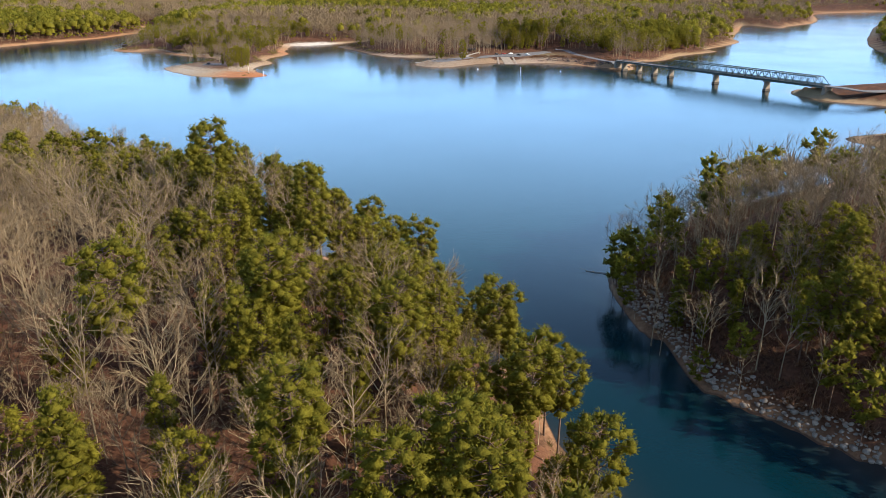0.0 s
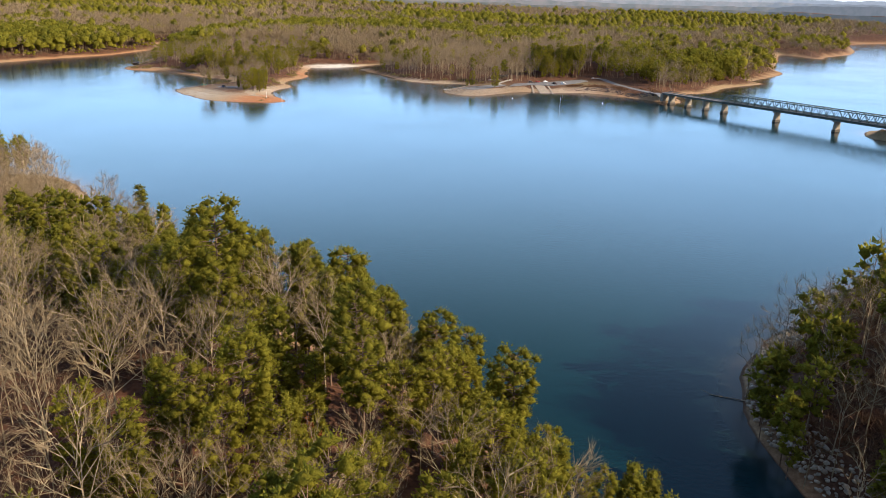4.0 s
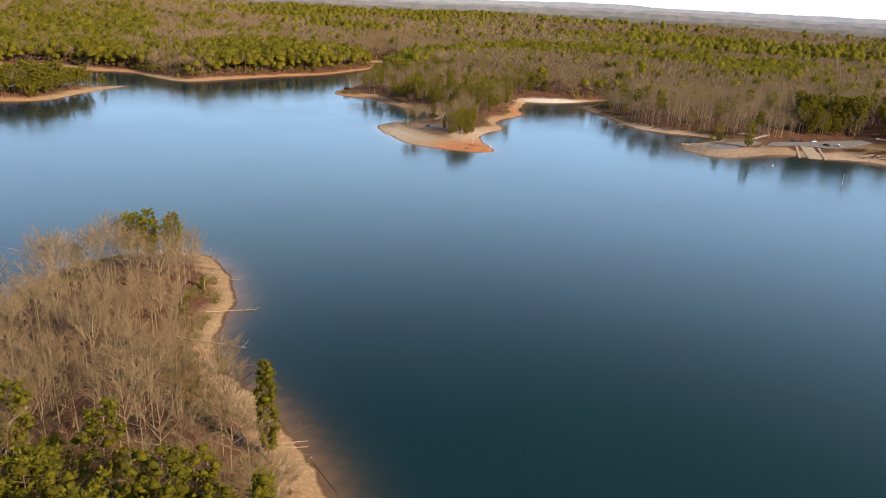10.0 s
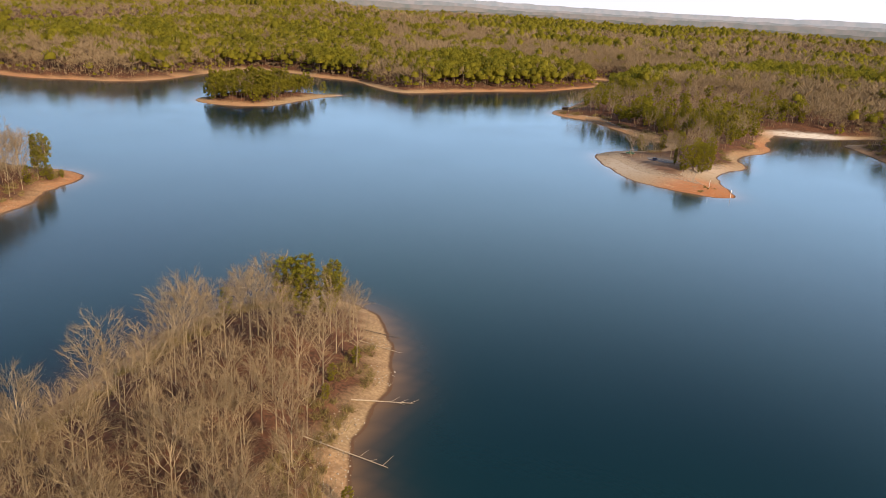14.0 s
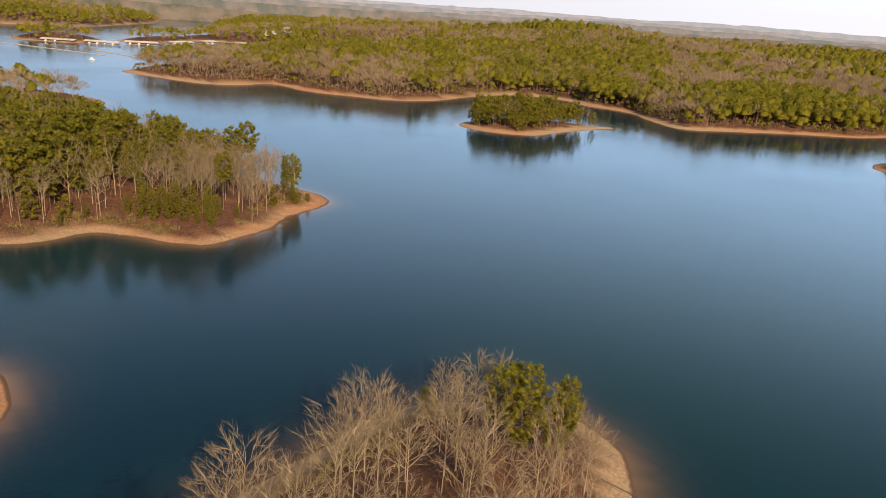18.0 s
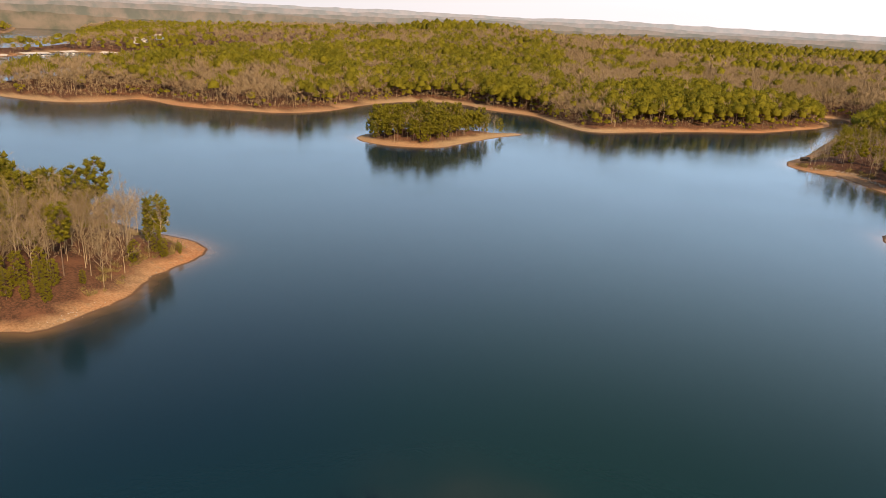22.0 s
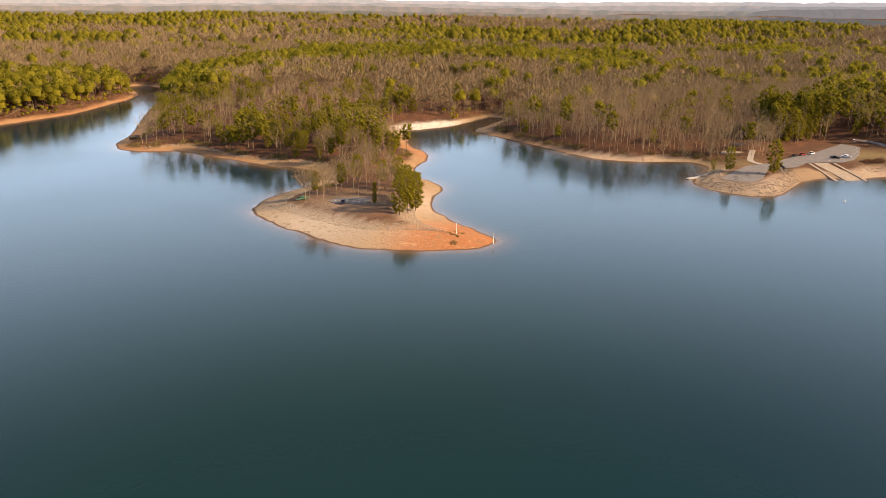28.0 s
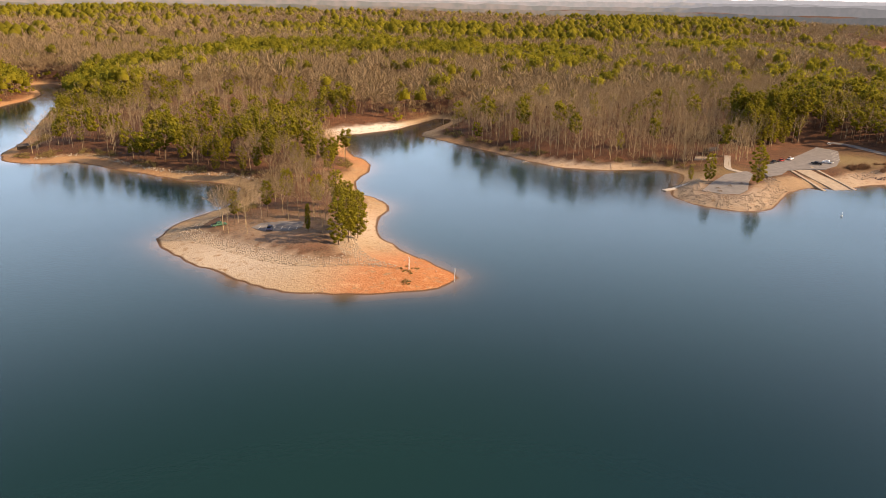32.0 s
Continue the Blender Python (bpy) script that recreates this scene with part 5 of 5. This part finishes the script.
# ---- stones ----
def stones(name, box, mask, step, mat, low, high, label, seed):
    """One object of many loose stones of 20 faces each."""
    x, y, rs = spread(*box, step, seed)
    d = sample(INLAND, x, y)
    ok = mask(x, y, d)
    x, y = x[ok], y[ok]
    bm = bmesh.new()
    bmesh.ops.create_icosphere(bm, subdivisions=1, radius=1)
    bm.verts.ensure_lookup_table()
    v0 = np.array([v.co for v in bm.verts])
    f0 = np.array([[v.index for v in f.verts] for f in bm.faces])
    bm.free()
    n = x.size
    size = low + (high - low) * rs.rand(n) ** 2
    z = sample(GROUND_Z, x, y) + size * 0.25
    v = v0[None] * (0.7 + 0.55 * rs.rand(n, len(v0), 1))
    v = v * size[:, None, None] * np.array([1.2, 0.9, 0.7])
    a = rs.rand(n) * 6.28
    c, s = np.cos(a)[:, None], np.sin(a)[:, None]
    v = np.stack([v[..., 0] * c - v[..., 1] * s + x[:, None], v[..., 0] * s + v[..., 1] * c + y[:, None], v[..., 2] + z[:, None]], -1)
    f = f0[None] + (np.arange(n) * len(v0))[:, None, None]
    me = mesh_of(name, v.reshape(-1, 3), f.reshape(-1, 3), mat)
    return tagged(new(name, me), label, "stones", kind="stuff")


def edge_mask(cx, cy, r, lo, hi, chance=1.0):
    def mask(x, y, d):
        w = bank_width(x, y)
        keep = (np.hypot(x - cx, y - cy) < r) & (d > w + lo) & (d < w + hi)
        return keep & ((np.abs(wave(x, y, 1.3, 60)) + 0.5 * np.abs(wave(x, y, 7, 61))) < 1.1 * chance)
    return mask


stones("point_riprap", (-225, -115, 625, 730), edge_mask(-168, 662, 48, -6.0, 1.2, 2.0), 0.62, STONE, 0.10, 0.36, "pale grey riprap along the clay point's edge", 1)
stones("shore_riprap", (-330, -180, 750, 850), edge_mask(-245, 795, 70, -1.5, 1.6, 0.9), 0.95, STONE, 0.2, 0.5, "grey riprap stones along the wooded bank", 2)
stones("landing_riprap", (0, 70, 665, 740), lambda x, y, d: (d > 0.6) & (x < 70) & (y < 724) & (pad_reach(x, y, PADS[1]) > 0.98) & (wave(x, y, 2.2, 68) + 0.5 * wave(x, y, 9, 73) > np.where(pad_reach(x, y, PADS[1]) < 1.4, -0.75, -0.15)), 0.74, BROWN_STONE, 0.13, 0.42, "brown riprap stones round the paved landing", 3)
stones("road_riprap", (128, 215, 640, 725), lambda x, y, d: (d > 3) & (d < 10) & (y < 715), 1.3, DARK_STONE, 0.3, 0.9, "dark riprap stones below the road", 4)
stones("rocky_shore", (40, 140, 60, 265), lambda x, y, d: (d > 0.2) & (d < 6.5 + 2 * wave(x, y, 8, 69)), 1.0, STONE, 0.25, 0.75, "broken grey-brown boulders along the shaded shore", 5)
stones("tip_stones", (-200, -60, 240, 380), lambda x, y, d: (d > -0.5) & (d < 8) & (wave(x, y, 12, 62) > 0.25), 1.3, STONE, 0.08, 0.32, "scattered small stones on the sandy bank", 6)
stones("long_point_stones", (-400, -340, 280, 420), lambda x, y, d: (d > -0.5) & (d < 5) & (wave(x, y, 10, 63) > 0.2), 1.6, BROWN_STONE, 0.08, 0.35, "scattered small stones on the clay bank", 7)
stones("clay_point_stones", (-225, -110, 605, 720), lambda x, y, d: (d > -0.3) & (d < 14) & (wave(x, y, 8, 64) > 0.45), 1.4, STONE, 0.08, 0.3, "scattered pebbles on the clay bank", 8)
stones("ramp_stones", (60, 135, 695, 735), lambda x, y, d: (d > 7) & (d < 14) & (x > 116), 1.2, BROWN_STONE, 0.2, 0.55, "brown riprap beside the boat ramp", 9)


# ---- fallen trunks and driftwood ----
def log(x0, y0, x1, y1, r, branches, mat, label, seed):
    rs = np.random.RandomState(seed)
    r *= 0.75
    z0, z1 = max(ground_at(x0, y0), 0) + r * 0.6, max(ground_at(x1, y1), 0.0) + r * 0.6
    base = thing("fallen_trunk", x0, y0, z0, 0, label, "log", "driftwood")
    d = Vector((x1 - x0, y1 - y0, z1 - z0))
    part("trunk", rod(bmesh.new(), (0, 0, 0), d, r, r * 0.45, 7), mat, base)
    side = Vector((-d.y, d.x, 0)).normalized()
    for i in range(branches):
        t = 0.5 + 0.5 * (i + rs.rand()) / branches
        p = d * t
        q = p + d.normalized() * (1.0 + 1.5 * rs.rand()) + side * rs.normal() * 1.3 + Vector((0, 0, 0.3 + 0.9 * rs.rand()))
        part("branch", rod(bmesh.new(), p, q, r * 0.35, 0.03, 5), mat, base)


log(-149, 328, -137.5, 337, 0.26, 7, DRIFTWOOD, "bleached fallen trunk reaching into the lake", 1)
log(-146, 308, -127, 313, 0.20, 4, DRIFTWOOD, "long pale fallen trunk across the bank", 2)
log(-170, 360, -160, 364.5, 0.18, 3, WET_WOOD, "dark fallen trunk at the tip's waterline", 3)
log(-166, 353, -155, 357, 0.15, 3, DRIFTWOOD, "thin pale trunk lying over the waterline", 4)
log(-99, 272, -92, 277.5, 0.22, 0, DRIFTWOOD, "pale barkless log on the sandy bank", 5)
log(-98, 270.5, -91, 275.5, 0.20, 0, DRIFTWOOD, "pale barkless log beside another one", 6)
log(-97, 278, -94.5, 283, 0.16, 2, WET_WOOD, "dark short log at the waterline", 7)
log(-88, 271, -79, 263, 0.15, 0, WET_WOOD, "dark sunken log along the waterline", 8)
log(-60, 239, -54, 243, 0.18, 2, DRIFTWOOD, "pale log at the foot of the wood", 9)
log(58, 187, 51, 190, 0.18, 4, DRIFTWOOD, "pale dead trunk leaning over the lake", 10)
log(-20, 776, -26, 771, 0.2, 2, DRIFTWOOD, "pale log on the sandy bank", 11)
log(5, 768, 2, 760, 0.2, 1, DRIFTWOOD, "pale log lying down the sandy bank", 12)
log(-35, 790, -40, 786, 0.2, 2, DRIFTWOOD, "pale log fallen onto the bank", 13)


# ---- brush on the bank ----
def brush(name, box, mask, step, size, mat, label, seed):
    s = Shape()
    rs = np.random.RandomState(seed)
    for _ in range(44):
        d = unit(rs)
        d[2] = abs(d[2]) + 0.25
        p = np.array([rs.normal() * 0.3, rs.normal() * 0.3, 0.0])
        w = np.cross(d, unit(rs))
        w *= 0.045 / (np.linalg.norm(w) + 1e-9)
        s.add([p - w, p + w, p + d * (0.6 + 0.6 * rs.rand())], [(0, 1, 2)], 0)
    x, y, rs = spread(*box, step, seed)
    ok = mask(x, y, sample(INLAND, x, y))
    x, y = x[ok], y[ok]
    rows = np.stack([x, y, sample(GROUND_Z, x, y) - 0.05, size * (0.6 + 0.8 * rs.rand(x.size)), rs.rand(x.size) * 6.28, rs.rand(x.size), 0 * x], -1)
    scatter(name, [s.arrays()], rows, [mat], label, "brush")


brush("clay_brush", (-145, -122, 612, 632), lambda x, y, d: (hump(x, y, -133, 622.5, 6) > 0.25) & (d > 2) & (wave(x, y, 2.2, 70) > 0.1), 1.3, 0.75, BUSH, "dry olive brush on the red clay", 1)
brush("bank_brush", (-235, 40, 60, 380), lambda x, y, d: (d > bank_width(x, y) - 1) & (d < bank_width(x, y) + 9) & (wave(x, y, 9, 65) > -0.1), 2.6, 1.6, BUSH, "dry brush at the edge of the wood", 2)
brush("shore_brush", (-345, 60, 700, 900), lambda x, y, d: (d > bank_width(x, y)) & (d < bank_width(x, y) + 7) & (wave(x, y, 9, 66) > 0.0) & ~open_ground(x, y), 3.0, 1.9, BUSH, "dry brown brush at the edge of the wood", 3)
brush("rocky_brush", (55, 150, 60, 262), lambda x, y, d: (d > 4) & (d < 32) & (wave(x, y, 6, 72) > -0.45), 2.1, 1.7, RED_BRUSH, "dark winter brush on the rocky slope", 6)
brush("road_brush", (118, 200, 668, 735), lambda x, y, d: (d > 8) & (d < 26) & (np.abs(x - 176 + 0.28 * (y - 712)) > 5) & (wave(x, y, 7, 71) > -0.25) & (pad_reach(x, y, PADS[0]) > 1.2) & (x > 122), 1.9, 1.5, RED_BRUSH, "reddish-brown winter brush below the road", 5)
brush("long_point_brush", (-480, -345, 240, 420), lambda x, y, d: (d > bank_width(x, y)) & (d < bank_width(x, y) + 8) & (wave(x, y, 9, 67) > 0.0), 3.0, 1.8, BUSH, "dry brush along the long point", 4)


# ---- marina across the lake ----
def boathouse(x, y, turn, long, wide, boats, label):
    base = thing("boathouse", x, y, 0, turn, label, "boathouse", "floating boathouses")
    part("float", boxed(long, wide, 0.5, (0, 0, -0.1), 1, 0.05), PALE_CONCRETE, base)
    for i in range(6):
        for j in (-1, 1):
            part("post", boxed(0.25, 0.25, 3.6, (-long * 0.46 + i * long * 0.184, j * wide * 0.45, 0.4)), STEEL, base)
    for j in (-1, 1):
        part("roof_slope", boxed(long * 1.06, wide * 0.62, 0.25, (0, j * wide * 0.265, 4.2), 1, 0.04, Matrix.Rotation(radians(-9 * j), 4, "X")), ROOF, base)
    for i in range(0, boats, 2):
        hull = part("boat_hull", boxed(2.6, wide * 0.5, 1.3, (-long * 0.42 + (i + 0.5) * long * 0.84 / boats, -wide * 0.30, 0.3), 1.08, 0.3), WHITE, base)
        part("boat_cabin", boxed(2.0, wide * 0.2, 1.1, (-long * 0.42 + (i + 0.5) * long * 0.84 / boats, -wide * 0.38, 1.6), 0.85, 0.15), DARK_GLASS if i % 3 == 1 else WHITE, hull)


for x, y, a, ln, n in ((-1376, 478, 60, 40, 6), (-1352, 535, 62, 40, 7), (-1362, 597, 68, 40, 6), (-1392, 668, 110, 36, 6), (-1425, 728, 120, 26, 4),
                       (-1400, 790, 40, 26, 4), (-1335, 842, 40, 34, 5)):
    boathouse(x, y, a, ln * 1.2, 18, n, "white-roofed floating boathouse with moored boats")
for x, y, a in ((-1322, 892, 60), (-1300, 905, 60), (-1278, 918, 60)):
    boathouse(x, y, a, 46, 9, 8, "long roofed floating dock with moored boats")


def house(x, y, turn, long, wide, high, wall, roof, label):
    base = thing("house", x, y, ground_at(x, y) - 0.3, turn, label, "house", "marina buildings")
    body = part("wall", boxed(long, wide, high, (0, 0, 0)), wall, base)
    for j in (-1, 1):
        part("roof", boxed(long * 1.06, wide * 0.62, 0.25, (0, j * wide * 0.27, high + wide * 0.16), 1, 0.03, Matrix.Rotation(radians(-31 * j), 4, "X")), roof, base)
    for i in range(4):
        for j in (-1, 1):
            w = part("window", boxed(1.3, 0.1, 1.4, (-long * 0.36 + i * long * 0.24, j * (wide / 2 + 0.03), high * 0.45)), DARK_GLASS, body)
            part("window_frame", boxed(1.6, 0.06, 0.15, (-long * 0.36 + i * long * 0.24, j * (wide / 2 + 0.06), high * 0.45 - 0.18)), WHITE, w)
    part("door", boxed(1.2, 0.1, 2.1, (0, -wide / 2 - 0.06, 0.3)), BROWN_WOOD, body)


house(-1545, 905, 30, 22, 11, 6.0, SIDING, ROOF, "white marina house with a pale metal roof")
house(-1520, 930, 30, 18, 10, 6.5, BLUE_SIDING, ROOF, "blue-grey marina house among pines")
house(-1490, 880, 25, 26, 10, 3.5, SIDING, ROOF, "low white marina shed near the shore")
house(-1640, 960, 10, 14, 9, 5.0, SIDING, DARK_ROOF, "small white house at the wood's edge")
for (x0, y0), (x1, y1) in (((-1330, 395), (-1150, 492)), ((-1225, 497), (-1120, 530))):
    d = Vector((x1 - x0, y1 - y0))
    boom = thing("floating_breakwater", x0, y0, 0, math.degrees(math.atan2(d.y, d.x)), "long pale floating breakwater off the marina", "breakwater", "breakwaters")
    n = int(d.length / 12)
    for i in range(n):
        part("float", boxed(11.6, 2.4, 0.9, (i * 12 + 6, 0, -0.3), 1, 0.1), PALE_CONCRETE, boom)
boat = thing("motor_boat", -1088, 462, -0.2, 20, "small white cabin boat on the lake", "boat")
hull = part("hull", boxed(8.5, 2.9, 1.2, (0, 0, 0), 1.12, 0.3), WHITE, boat)
part("cabin", boxed(3.6, 2.3, 1.5, (-0.6, 0, 1.2), 0.85, 0.15), WHITE, boat)
part("cabin_window", boxed(3.2, 2.35, 0.55, (-0.6, 0, 1.75), 0.93, 0.02), DARK_GLASS, boat)
part("canopy", boxed(3.0, 2.5, 0.1, (-0.8, 0, 2.9), 1, 0.02), WHITE, boat)
